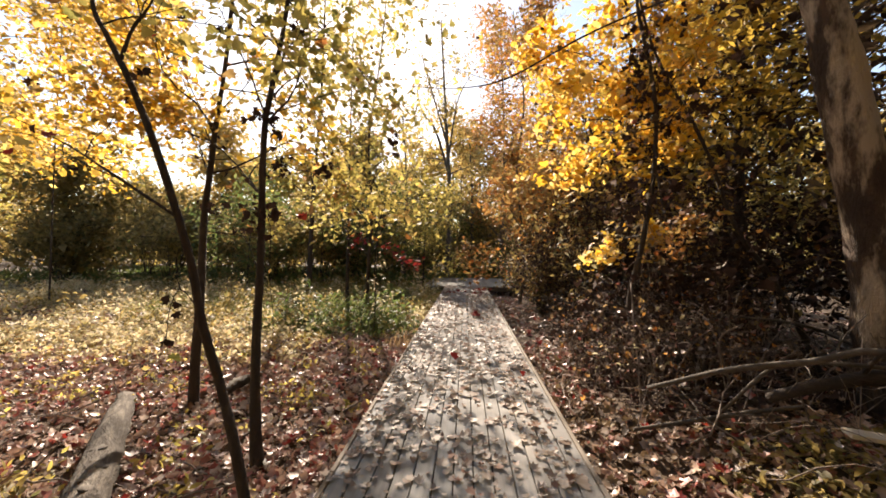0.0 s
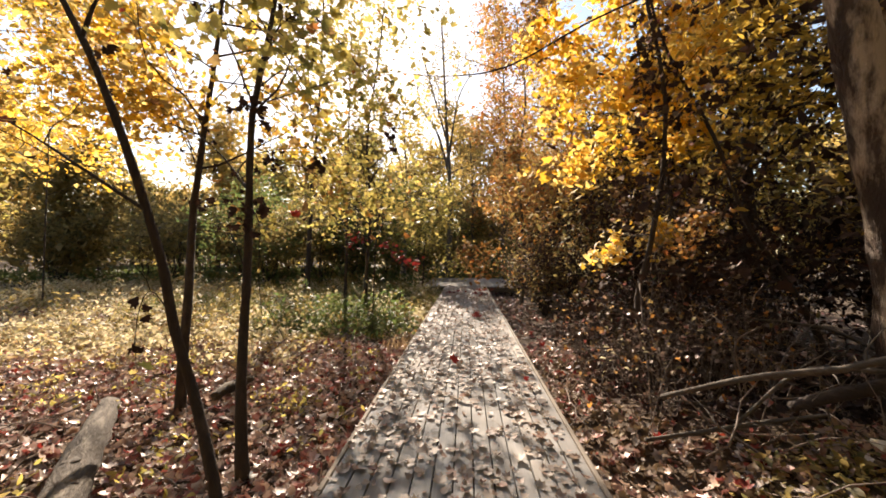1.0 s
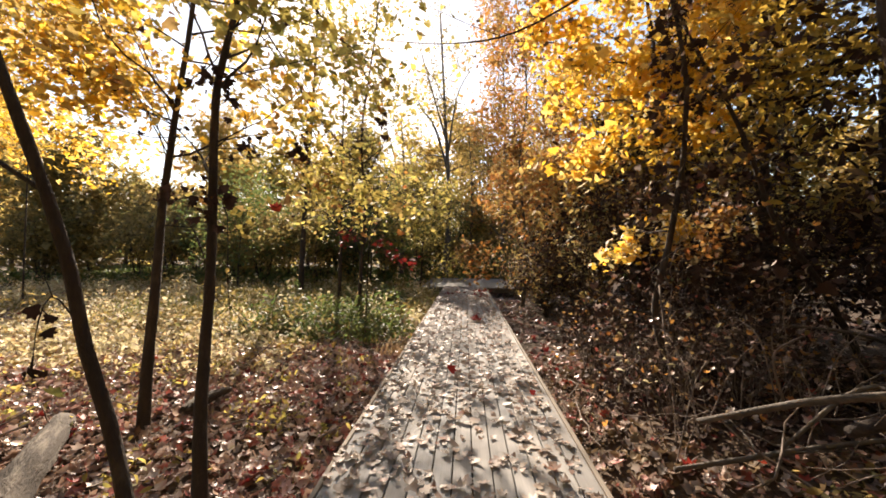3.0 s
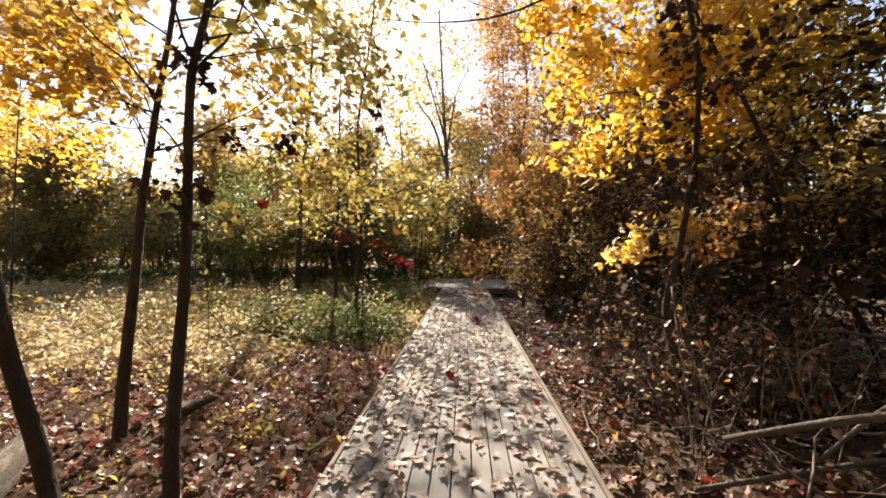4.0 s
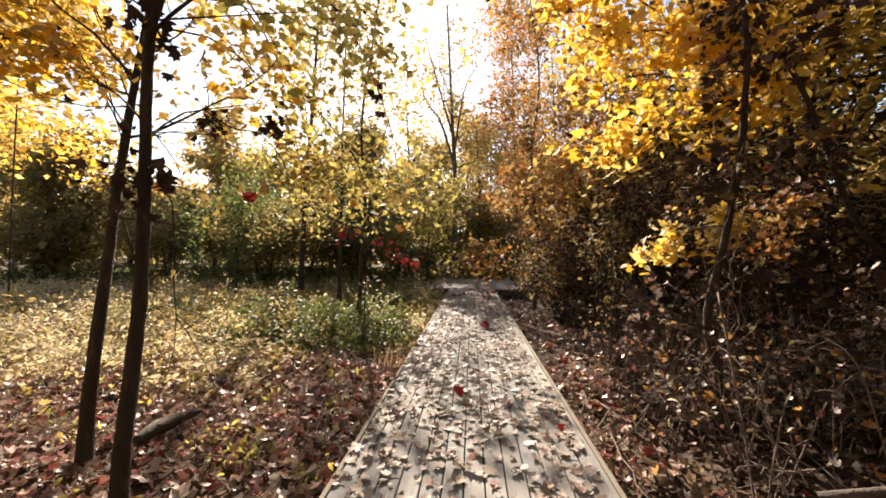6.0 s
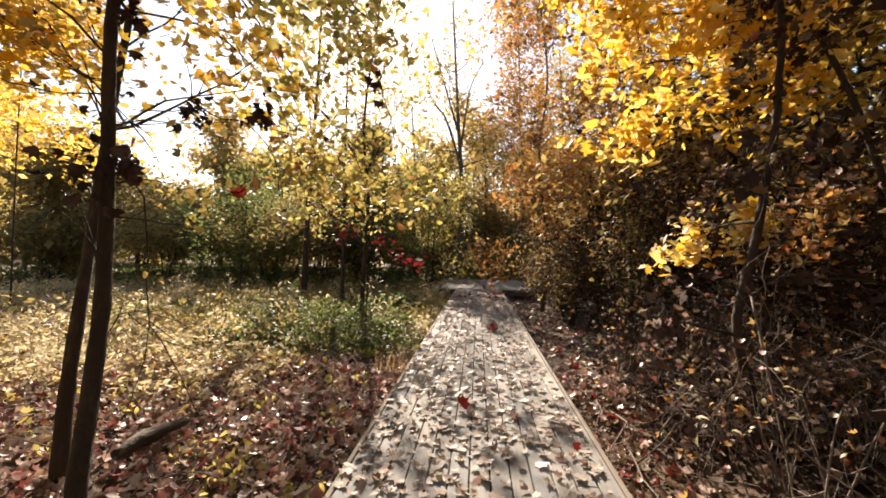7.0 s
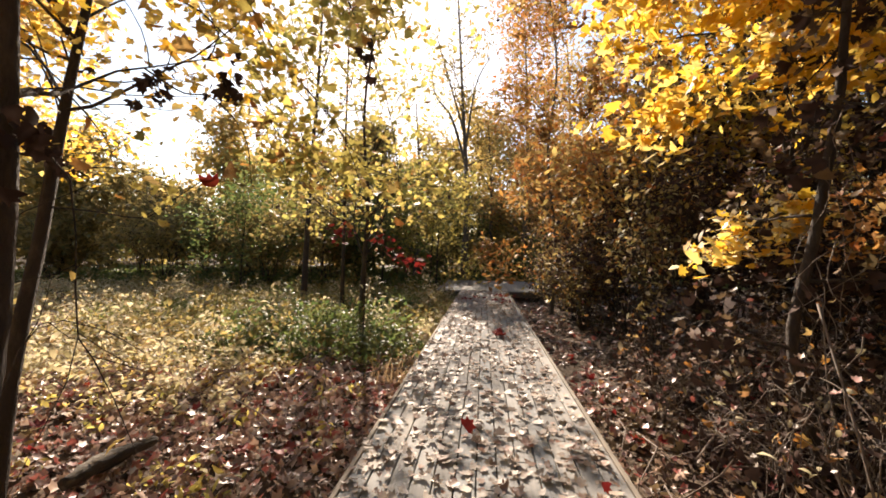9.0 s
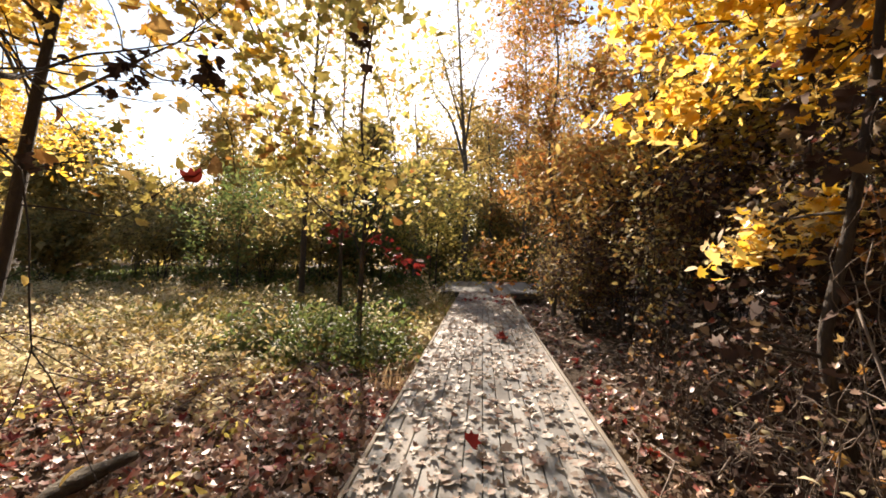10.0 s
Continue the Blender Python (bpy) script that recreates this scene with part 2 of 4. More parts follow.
def height(x, y):
    """The ground's height."""
    x, y = np.asarray(x, float), np.asarray(y, float)
    far = np.clip((np.hypot(x, y - 8) - 14) / 40, 0, 1)
    h = -0.06 + 0.04 * np.sin(0.7 * x + 1.3) * np.sin(0.55 * y + 0.4) + 0.03 * np.sin(1.9 * x + 0.8 * y) + 0.02 * np.sin(2.3 * y - 1.1 * x)
    h = h - 0.08 * np.exp(-((x + 2.4) ** 2 / 3.0 + (y - 3.9) ** 2 / 3.0))
    return h + 0.42 * np.exp(-((x - 3.5) ** 2 / 1.7 + (y - 4.2) ** 2 / 1.9)) + far * (0.5 * np.sin(0.09 * x + 0.5) + 0.4 * np.sin(0.07 * y))


def unit(v):
    v = np.asarray(v, float)
    return v / (np.linalg.norm(v) + 1e-9)


def branch(rng, start, way, length, n=7, rise=0.25, wander=0.12):
    """A crooked line that starts the given way and lifts towards the light."""
    p, d, out = np.array(start, float), unit(way), [np.array(start, float)]
    for _ in range(n - 1):
        d = unit(d + rng.standard_normal(3) * wander + (0, 0, rise / n))
        p = p + d * length / (n - 1)
        out.append(p)
    return np.array(out)


def twigs(rng, wood, line, radius, count, length, anchors, depth=1, rise=0.1, sides=4):
    """Side shoots on a line; their points become the places of leaves."""
    for _ in range(count):
        u = 0.25 + 0.75 * rng.random()
        i = min(int(u * (len(line) - 1)), len(line) - 2)
        a = line[i] + (line[i + 1] - line[i]) * rng.random()
        d = unit(unit(line[i + 1] - line[i]) + rng.standard_normal(3) * 0.75)
        le = length * (0.5 + rng.random()) * (1.2 - 0.5 * u)
        sub = branch(rng, a, d, le, 5, rise, 0.2)
        wood.tube(sub, np.linspace(radius, radius * 0.25, 5), sides)
        if depth > 0:
            twigs(rng, wood, sub, radius * 0.5, 3, le * 0.5, anchors, depth - 1, rise, 3)
        anchors.extend(sub[1:])


def tree(name, label, path, r0, r1, bark, limbs, crowns, seed, start=0.35, reach=2.0, elev=(10, 60), count=10, twig=5, group="", sides=10, category="tree", depth=1, flare=1.35, taper=0.65, thin=None, spray=0.9):
    """A tree from the line of its trunk. limbs: (place on the trunk 0..1, points, perhaps the radius) of those that
    stand out; count more grow at random.
    crowns: (name, material, leaves, leaf size, shape, scatter, perhaps the limbs that bear it). thin: a height band
    with leaves left out."""
    rng = np.random.default_rng(seed)
    base = np.array(path[0], float)
    ob = root(name, base, label, category, group)
    line = spline(path, max(10, 4 * len(path)))
    rad = np.linspace(r0, r1, len(line)) * (1 + (flare - 1) * np.exp(-np.linspace(0, 1, len(line)) * 14))
    w = Wood(rng)
    w.tube(line, rad, sides, 0.05)
    part("trunk", w.mesh("trunk", base), bark, ob)
    lines = []
    for u, *pts in limbs:
        a = line[int(u * (len(line) - 1))]
        thick = pts.pop() if isinstance(pts[-1], float) else np.interp(u, [0, 1], [r0, r1]) * 0.5
        lines.append((spline([a] + pts, 9), thick))
    for i in range(count):
        u = start + (1 - start) * (i + rng.random()) / count
        a = line[min(int(u * (len(line) - 1)), len(line) - 1)]
        az, el = 2.4 * i + rng.random(), radians(rng.uniform(*elev))
        way = (math.cos(az) * math.cos(el), math.sin(az) * math.cos(el), math.sin(el))
        le = reach * (1.15 - taper * (u - start) / (1 - start + 1e-6)) * rng.uniform(0.7, 1.2)
        lines.append((branch(rng, a, way, le, 8, 0.35, 0.13), np.interp(u, [0, 1], [r0, r1]) * 0.42))
    bearing = []
    for ln, r in lines:
        wl, own = Wood(rng), []
        wl.tube(ln, np.linspace(r, max(r * 0.18, 0.002), len(ln)), 6)
        span = np.linalg.norm(ln[-1] - ln[0])
        twigs(rng, wl, ln, max(r * 0.35, 0.003), twig, min(0.38 * span + 0.1, spray), own, depth)
        own.extend(ln[3:])
        bearing.append(own)
        part("limb", wl.mesh("limb", base), bark, ob)
    bearing.append(list(line[int(0.85 * len(line)):]))
    for cname, mat, n, size, shape, scatter, *only in crowns:
        anchors = np.array([p for i, own in enumerate(bearing) if not only or i in only[0] for p in own])
        pick = anchors[rng.integers(0, len(anchors), n)] + rng.standard_normal((n, 3)) * scatter
        pick = pick[pick[:, 2] > height(pick[:, 0], pick[:, 1]) + 0.05]
        if thin:
            bare = (pick[:, 2] > thin[0]) & (pick[:, 2] < thin[1]) & (rng.random(len(pick)) > thin[2])
            pick = pick[~bare]
        part(cname, leaves(cname, rng, pick - base, size, shape, 0.8), mat, ob)
    return ob


def bush(name, label, place, radius, tall, stems, crowns, seed, bark=None, arch=0.5, twig=3, group="", category="bush", thick=0.008):
    rng = np.random.default_rng(seed)
    base = np.array((place[0], place[1], height(place[0], place[1]) - 0.03), float)
    ob = root(name, base, label, category, group)
    anchors = []
    for i in range(stems):
        w = Wood(rng)
        az = rng.random() * 6.283
        out = np.array((math.cos(az), math.sin(az), 0))
        r, h = radius * rng.uniform(0.3, 1.0), tall * rng.uniform(0.55, 1.05)
        a = base + out * 0.12 * radius * rng.random()
        ln = spline([a, a + out * r * 0.3 + (0, 0, h * 0.55), a + out * r * 0.7 + (0, 0, h * (1 - 0.2 * arch)), a + out * r + (0, 0, h * (1 - arch * rng.random()))], 10)
        ln[2:] += rng.standard_normal((8, 3)) * 0.03 * tall
        w.tube(ln, np.linspace(thick * 1.5, thick * 0.4, 10), 4)
        twigs(rng, w, ln, thick * 0.5, twig, 0.3 * tall, anchors, 0, -0.1, 3)
        anchors.extend(ln[3:])
        part("stem", w.mesh("stem", base), bark or B_TWIG, ob)
    anchors = np.array(anchors)
    for cname, mat, n, size, shape, scatter in crowns:
        pick = anchors[rng.integers(0, len(anchors), n)] + rng.standard_normal((n, 3)) * scatter
        pick = pick[pick[:, 2] > base[2] + 0.05]
        part(cname, leaves(cname, rng, pick - base, size, shape, 0.9), mat, ob)
    return ob


def log(name, label, pts, radii, bark, seed, sides=12, stubs=0, category="log"):
    rng = np.random.default_rng(seed)
    w = Wood(rng)
    line = spline(pts, 18)
    rad = np.interp(np.linspace(0, 1, 18), np.linspace(0, 1, len(radii)), radii)
    w.tube(line, rad, sides, 0.07, True)
    for _ in range(stubs):
        i = rng.integers(4, 16)
        d = unit(rng.standard_normal(3) + (0, 0, 0.7))
        s = branch(rng, line[i], d, 0.25 + 0.5 * rng.random(), 5, 0.1, 0.2)
        w.tube(s, np.linspace(rad[i] * 0.4, 0.004, 5), 5)
    turn = (Vector(pts[-1]) - Vector(pts[0])).to_track_quat("Z", "Y")
    me = w.mesh(name, pts[0])
    me.transform(turn.inverted().to_matrix().to_4x4())
    ob = part(name, me, bark)
    ob.matrix_world = Matrix.LocRotScale(pts[0], turn, None)
    return tagged(ob, label, category)


# ---- ground ----
def axis(near, far, fine, coarse):
    a = np.arange(-near, near + 1e-6, fine)
    b = near + np.cumsum(np.geomspace(fine, coarse, 26))
    b = b * (far - near) / (b[-1] - near) + near - near * (far - near) / (b[-1] - near) if b[-1] < far else b
    return np.concatenate([-b[::-1], a, b])


gx, gy = axis(12, 700, 0.3, 90), axis(22, 700, 0.4, 90)
X, Y = np.meshgrid(gx, gy + 8)
gi = np.arange(X.size).reshape(X.shape)
gf = np.stack([gi[:-1, :-1], gi[:-1, 1:], gi[1:, 1:], gi[1:, :-1]], -1).reshape(-1, 4)
ground = part("ground", mesh_from("ground", np.stack([X, Y, height(X, Y)], -1).reshape(-1, 3), gf, True), SOIL)
tagged(ground, "brown woodland floor of soil and leaf mould", "ground", "", "structure")

# ---- boardwalk ----
LEFT, RIGHT, TOP, END = -0.876, 0.955, 0.355, 16.9
walkway = root("boardwalk", (0, 0, TOP), "weathered grey timber boardwalk strewn with dry leaves", "boardwalk", "", "structure")


def box_mesh(name, sx, sy, sz, bevel=0.004):
    bm = bmesh.new()
    bmesh.ops.create_cube(bm, size=1.0, matrix=Matrix.Diagonal((sx, sy, sz, 1)))
    if bevel:
        bmesh.ops.bevel(bm, geom=bm.edges[:], offset=bevel, segments=1, affect="EDGES")
    me = bpy.data.meshes.new(name)
    bm.to_mesh(me)
    bm.free()
    return me


def piece(name, me, x, y, z, parent, material, turn=0.0):
    ob = part(name, me, material, parent)
    ob.location = (x, y, z - TOP)
    ob.rotation_euler = (0, 0, turn)
    return ob


# ---- platform at the far end ----
PX0, PX1, PY1 = -1.85, 2.3, 22.6
platform = root("boardwalk_platform", (0, 0, TOP), "wide timber deck where the boardwalk meets a cross path", "deck", "", "structure")

# ---- saplings beside the boardwalk ----
tree("sapling", "slender forked dark sapling leaning over the leaf litter",
     [(-1.16, 2.2, -0.15), (-1.29, 2.2, 0.35), (-1.38, 2.22, 0.7), (-1.5, 2.25, 1.05), (-1.6, 2.23, 1.4), (-1.64, 2.19, 1.75), (-1.71, 2.14, 2.1), (-1.79, 2.08, 2.45), (-1.93, 2.07, 2.8), (-2.06, 2.08, 3.04), (-2.12, 2.08, 3.15), (-2.24, 2.1, 3.4), (-2.36, 2.2, 4.2)],
     0.034, 0.011, B_DARK, [(0.74, (-1.95, 2.08, 3.19), (-1.83, 2.08, 3.35), (-1.7, 2.15, 3.9), 0.012), (0.5, (-2.06, 2.1, 2.3), (-2.42, 2.12, 2.51), (-2.9, 2.2, 2.72), 0.011), (0.36, (-1.72, 2.2, 1.62), (-1.79, 2.2, 1.5), (-1.81, 2.2, 1.3), 0.004)],
     [("crown", L_YELGREEN, 90, 0.042, MAPLE, 0.12), ("foliage", L_RED, 8, 0.045, MAPLE, 0.1), ("foliage", L_DEAD_SHADE, 16, 0.036, CURLED, 0.1)], 11, count=3, start=0.85, reach=0.7, twig=3, depth=0, sides=9, flare=1.15, thin=(0.0, 1.8, 0.04))
tree("sapling", "dark young tree with long drooping boughs of yellowing leaves",
     [(-3.34, 4.48, -0.2), (-3.37, 4.55, 0.5), (-3.4, 4.66, 1.2), (-3.52, 4.85, 1.8), (-3.59, 4.98, 2.4), (-3.58, 5.03, 2.8), (-3.56, 5.07, 3.2), (-3.57, 5.14, 3.6), (-3.54, 5.2, 4.1), (-3.48, 5.26, 4.9), (-3.42, 5.35, 6.4), (-3.4, 5.4, 7.4)],
     0.057, 0.022, B_DARK, [(0.86, (-2.75, 5.6, 4.9), (-2.1, 5.7, 3.8), (-1.5, 5.7, 3.1), (-1.15, 5.7, 2.6), 0.017), (0.8, (-2.9, 5.8, 4.9), (-2.4, 6.1, 4.0), (-2.0, 6.2, 3.0), (-1.75, 6.3, 2.4), 0.015), (0.9, (-2.4, 6.1, 5.6), (-1.6, 6.3, 4.7), (-1.1, 6.3, 3.5), (-0.95, 6.3, 2.65), 0.016),
      (0.84, (-2.6, 5.9, 5.2), (-1.8, 6.0, 4.9), (-1.2, 5.9, 4.4), (-0.95, 5.8, 3.9), 0.014), (0.76, (-2.9, 5.6, 4.2), (-2.3, 5.9, 3.5), (-2.1, 6.0, 2.6), 0.012),
      (0.52, (-4.2, 4.8, 4.1), (-5.1, 4.6, 4.05), (-5.9, 4.5, 3.7), 0.009), (0.58, (-4.4, 5.3, 4.7), (-5.3, 5.6, 4.7), (-6.0, 5.7, 4.4), 0.009), (0.5, (-4.0, 4.9, 3.75), (-4.8, 4.7, 3.75), (-5.4, 4.6, 3.5), 0.008), (0.38, (-3.22, 5.05, 2.47), (-2.85, 5.05, 2.42), (-2.48, 5.05, 2.33), 0.008), (0.33, (-3.21, 5.05, 2.09), (-2.79, 5.05, 2.04), (-2.53, 5.05, 2.2), (-2.24, 5.06, 2.39), 0.009), (0.62, (-4.4, 5.0, 5.0), (-5.4, 4.9, 5.1), 0.009), (0.48, (-3.85, 4.95, 3.75), (-4.25, 4.75, 3.6), 0.007)],
     [("crown", L_GOLD, 1900, 0.054, MAPLE, 0.2, (5, 6, 7, 10, 11, 12, 13, 14, 15, 16, 17, 18, 19)), ("foliage", L_OCHRE_SHADE, 900, 0.048, MAPLE, 0.28, (5, 6, 7, 10, 11)), ("foliage", L_PALE, 1500, 0.05, MAPLE, 0.24, (5, 6, 7, 10, 11, 12, 13, 14, 15, 16, 17, 18, 19)), ("foliage", L_GOLD, 260, 0.046, MAPLE, 0.2, (11,)), ("foliage", L_RUST, 120, 0.06, MAPLE, 0.2), ("foliage", L_DEAD_SHADE, 40, 0.05, CURLED, 0.14, (5, 6, 7, 10, 11)),
      ("bough_leaves", L_YELGREEN, 1250, 0.05, MAPLE, 0.17, (0, 1, 2, 3, 4)), ("bough_leaves", L_PALE, 200, 0.05, MAPLE, 0.15, (0, 1, 2, 3, 4)), ("bough_leaves", L_RUST, 60, 0.06, CURLED, 0.12, (1, 4)), ("twig_leaves", L_YELGREEN, 40, 0.042, MAPLE, 0.06, (8, 9))], 12, count=8, start=0.5, reach=1.7, twig=5, depth=0, thin=(1.5, 2.3, 0.4), flare=1.2)
tree("sapling", "dark young tree with a bare branch and dead leaf clumps",
     [(-1.83, 3.29, -0.12), (-1.9, 3.37, 0.35), (-1.94, 3.43, 0.7), (-1.985, 3.52, 1.05), (-2.0, 3.58, 1.5), (-1.99, 3.59, 2.1), (-1.985, 3.58, 2.6), (-1.96, 3.57, 3.1), (-1.95, 3.66, 3.5), (-1.92, 3.74, 3.9), (-1.85, 3.8, 4.6), (-1.8, 3.85, 5.8)],
     0.05, 0.018, B_DARK, [(0.53, (-2.25, 3.85, 2.57), (-2.49, 4.16, 2.7), (-2.88, 4.28, 3.06), (-3.5, 4.4, 3.35), 0.017), (0.53, (-2.25, 3.86, 2.56), (-2.49, 4.17, 2.69), (-2.53, 4.5, 2.98), (-2.3, 4.63, 3.08), (-1.8, 4.6, 3.11), 0.016), (0.4, (-2.2, 3.65, 2.0), (-2.5, 3.8, 2.15), 0.007),
      (0.48, (-2.05, 3.85, 2.2), (-2.09, 3.95, 1.8), (-2.08, 3.95, 1.36), (-1.93, 3.95, 1.16), (-1.72, 3.95, 0.76), 0.006), (0.25, (-2.2, 3.85, 1.38), (-1.97, 3.95, 1.38), (-1.7, 3.95, 1.27), 0.004), (0.66, (-1.55, 4.6, 3.9), (-1.05, 5.2, 4.3), 0.007), (0.78, (-1.4, 4.4, 4.8), (-0.9, 4.9, 5.2), 0.007), (0.72, (-2.3, 4.9, 4.2), (-2.3, 5.8, 4.5), 0.012)],
     [("crown", L_YELGREEN, 950, 0.056, MAPLE, 0.2, (5, 6, 7, 8, 9, 10, 11, 12, 13, 14, 15, 16)), ("foliage", L_DEAD_SHADE, 30, 0.05, CURLED, 0.1, (0, 2, 8, 9, 10, 11)), ("foliage", L_RUST, 25, 0.06, MAPLE, 0.15), ("twig_leaves", L_PALE, 30, 0.04, OVAL, 0.05, (0, 3))], 13, count=8, start=0.62, reach=1.4, twig=4, depth=0, thin=(0.0, 2.3, 0.2), flare=1.2)
twig_root = root("hanging_twig", (-2.4, 4.62, 3.06), "thin curved twig hanging from the bare branch", "twig")
sw = Wood(np.random.default_rng(3))
sw.tube(spline([(-2.4, 4.62, 3.06), (-2.18, 4.7, 2.92), (-1.94, 4.7, 2.87), (-1.69, 4.7, 2.6), (-1.63, 4.7, 2.25)], 16), np.linspace(0.007, 0.003, 16), 5)
sw.tube(spline([(-1.94, 4.7, 2.87), (-1.6, 4.75, 2.8), (-1.3, 4.8, 2.72)], 8), np.linspace(0.004, 0.002, 8), 4)
part("stem", sw.mesh("stem", (-2.4, 4.62, 3.06)), B_DARK, twig_root)
part("foliage", leaves("foliage", np.random.default_rng(5), np.array([(-1.67, 4.7, 2.5), (-1.64, 4.72, 2.36), (-1.62, 4.69, 2.22), (-1.72, 4.7, 2.66), (-1.45, 4.78, 2.74), (-1.3, 4.8, 2.7), (-1.55, 4.72, 2.6)]) - (-2.4, 4.62, 3.06), 0.045, MAPLE, 0.9), L_PALE, twig_root)

crng = np.random.default_rng(6)
for x, y, z, n, sp in [(-2.0, 3.56, 3.16, 24, 0.065), (-1.86, 3.57, 3.06, 10, 0.04), (-2.05, 3.58, 2.28, 26, 0.08), (-1.9, 3.58, 2.2, 16, 0.06), (-1.74, 4.6, 2.9, 20, 0.05), (-2.4, 4.62, 2.92, 16, 0.05), (-2.25, 4.62, 2.96, 8, 0.04), (-3.55, 5.0, 2.5, 10, 0.05), (-1.98, 2.1, 2.9, 5, 0.04), (-3.5, 5.1, 3.4, 9, 0.06), (-1.81, 2.2, 1.28, 3, 0.025), (-1.8, 2.2, 1.48, 3, 0.03), (-1.0, 5.3, 3.42, 14, 0.05)]:
    pts = crng.standard_normal((n, 3)) * (sp, sp, sp * 1.5)
    ob = part("dead_leaf_clump", leaves("dead_leaf_clump", crng, pts, 0.042, CURLED, 0.4, (0, 0, -1)), L_DEAD_SHADE)
    ob.location = (x, y, z)
    tagged(ob, "clump of shrivelled dark leaves caught on a sapling", "leaf clump", "dead leaf clumps", "stuff")
hanging = part("red_leaf", leaves("red_leaf", np.random.default_rng(4), [(0, 0, -0.05), (0.02, 0.01, -0.08)], 0.075, CURLED, 0.6), L_RED)
hanging.location = (-2.24, 5.06, 2.4)
tagged(hanging, "orange-red maple leaf hanging from a thin branch", "leaf")

# ---- fallen wood on the open side ----
old_log = log("fallen_log", "pale barkless fallen log with a knot hole lying in leaf litter", [(-2.5, 2.3, 0.04), (-3.2, 3.2, 0.05), (-4.15, 4.4, 0.0)], [0.145, 0.14, 0.11], B_LOG, 21)
back = old_log.matrix_world.inverted()
frng = np.random.default_rng(23)
for name, u, side, r, mat in [("knot_hole", 0.12, -0.25, 0.017, B_DARK), ("bark_flake", 0.07, 0.3, 0.05, B_GREY), ("bark_flake", 0.2, 0.35, 0.045, B_GREY), ("bark_flake", 0.33, -0.1, 0.06, B_GREY), ("bark_flake", 0.3, 0.5, 0.04, B_LOG)]:
    axis_at = np.array((-2.5, 2.3, 0.045)) + u * np.array((-1.65, 2.1, -0.03))
    out = np.array((math.sin(side) * 0.79, math.sin(side) * 0.62, math.cos(side)))
    w = Wood(frng)
    w.tube([axis_at + out * 0.128, axis_at + out * 0.144, axis_at + out * 0.149], [r, r * 0.95, r * 0.6], 9, 0.2, True)
    me = w.mesh(name)
    me.transform(back)
    part(name, me, mat, old_log, "dark knot hole" if name == "knot_hole" else "loose flake of bark")
log("fallen_branch", "short rotten branch half buried in leaves", [(-3.08, 4.72, 0.02), (-3.07, 5.0, 0.04), (-3.0, 5.42, 0.02)], [0.05, 0.075, 0.04], B_LOG, 22, 8, 1, "branch")

# ---- large tree and dead stems on the shaded side ----
large = tree("large_tree", "large leaning tree with flaking pale and brown bark",
     [(4.72, 4.32, -0.3), (4.68, 4.32, 0.3), (4.61, 4.32, 1.0), (4.5, 4.32, 1.95), (4.3, 4.32, 2.98), (4.08, 4.32, 4.0), (3.92, 4.32, 4.75), (3.6, 4.5, 7.0), (3.4, 4.7, 11.0)],
     0.31, 0.14, B_PALE, [], [("crown", L_OLIVE, 2600, 0.065, OVAL, 0.3), ("foliage", L_OCHRE_SHADE, 1300, 0.065, OVAL, 0.35)], 31, count=9, start=0.82, reach=3.2, sides=16, twig=6)
ow = Wood(np.random.default_rng(9))
ow.tube(spline([(3.85, 4.35, 5.2), (2.6, 4.1, 4.75), (1.3, 3.8, 4.1), (0.45, 3.65, 3.58), (-0.1, 3.6, 3.46), (-0.62, 3.6, 3.5)], 24), np.linspace(0.014, 0.0025, 24), 6)
ow.tube(spline([(0.3, 3.63, 3.53), (0.0, 3.55, 3.6), (-0.3, 3.5, 3.72)], 8), np.linspace(0.004, 0.002, 8), 4)
part("limb", ow.mesh("limb", (4.72, 4.32, -0.3)), B_DARK, large)
stem = tree("dead_sapling", "dark upright stem wrapped in vines and dried seed heads",
     [(2.62, 5.3, -0.25), (2.43, 5.3, 0.6), (2.3, 5.3, 1.2), (2.47, 5.33, 1.95), (2.58, 5.35, 2.54), (2.63, 5.33, 2.94), (2.64, 5.3, 3.4), (2.62, 5.25, 3.86), (2.5, 5.2, 4.5), (2.35, 5.2, 5.2), (2.3, 5.2, 6.2)],
     0.042, 0.02, B_DARK, [], [("foliage", L_DEAD_SHADE, 240, 0.065, CURLED, 0.13), ("foliage", L_BROWN, 420, 0.045, CURLED, 0.14), ("foliage", L_LITTER, 160, 0.04, CURLED, 0.12)], 32, count=16, start=0.12, reach=0.8, elev=(-50, 20), twig=4, depth=0, category="tree")
vrng = np.random.default_rng(41)
for _ in range(10):
    wv = Wood(vrng)
    z = vrng.uniform(1.4, 3.0)
    a = np.array((2.5 + 0.08 * (z - 2), 5.25, z)) + vrng.standard_normal(3) * (0.12, 0.1, 0)
    wv.tube(spline([a, a + (vrng.normal(0, 0.1), -0.08, -0.35), a + (vrng.normal(0, 0.16), -0.12, -0.75), a + (vrng.normal(0.1, 0.2), -0.1, -1.2)], 12), np.linspace(0.0035, 0.002, 12) * vrng.uniform(0.7, 1.3), 5)
    part("vine", wv.mesh("vine", (2.62, 5.3, -0.25)), B_TWIG, stem, "pale dry hanging vine")
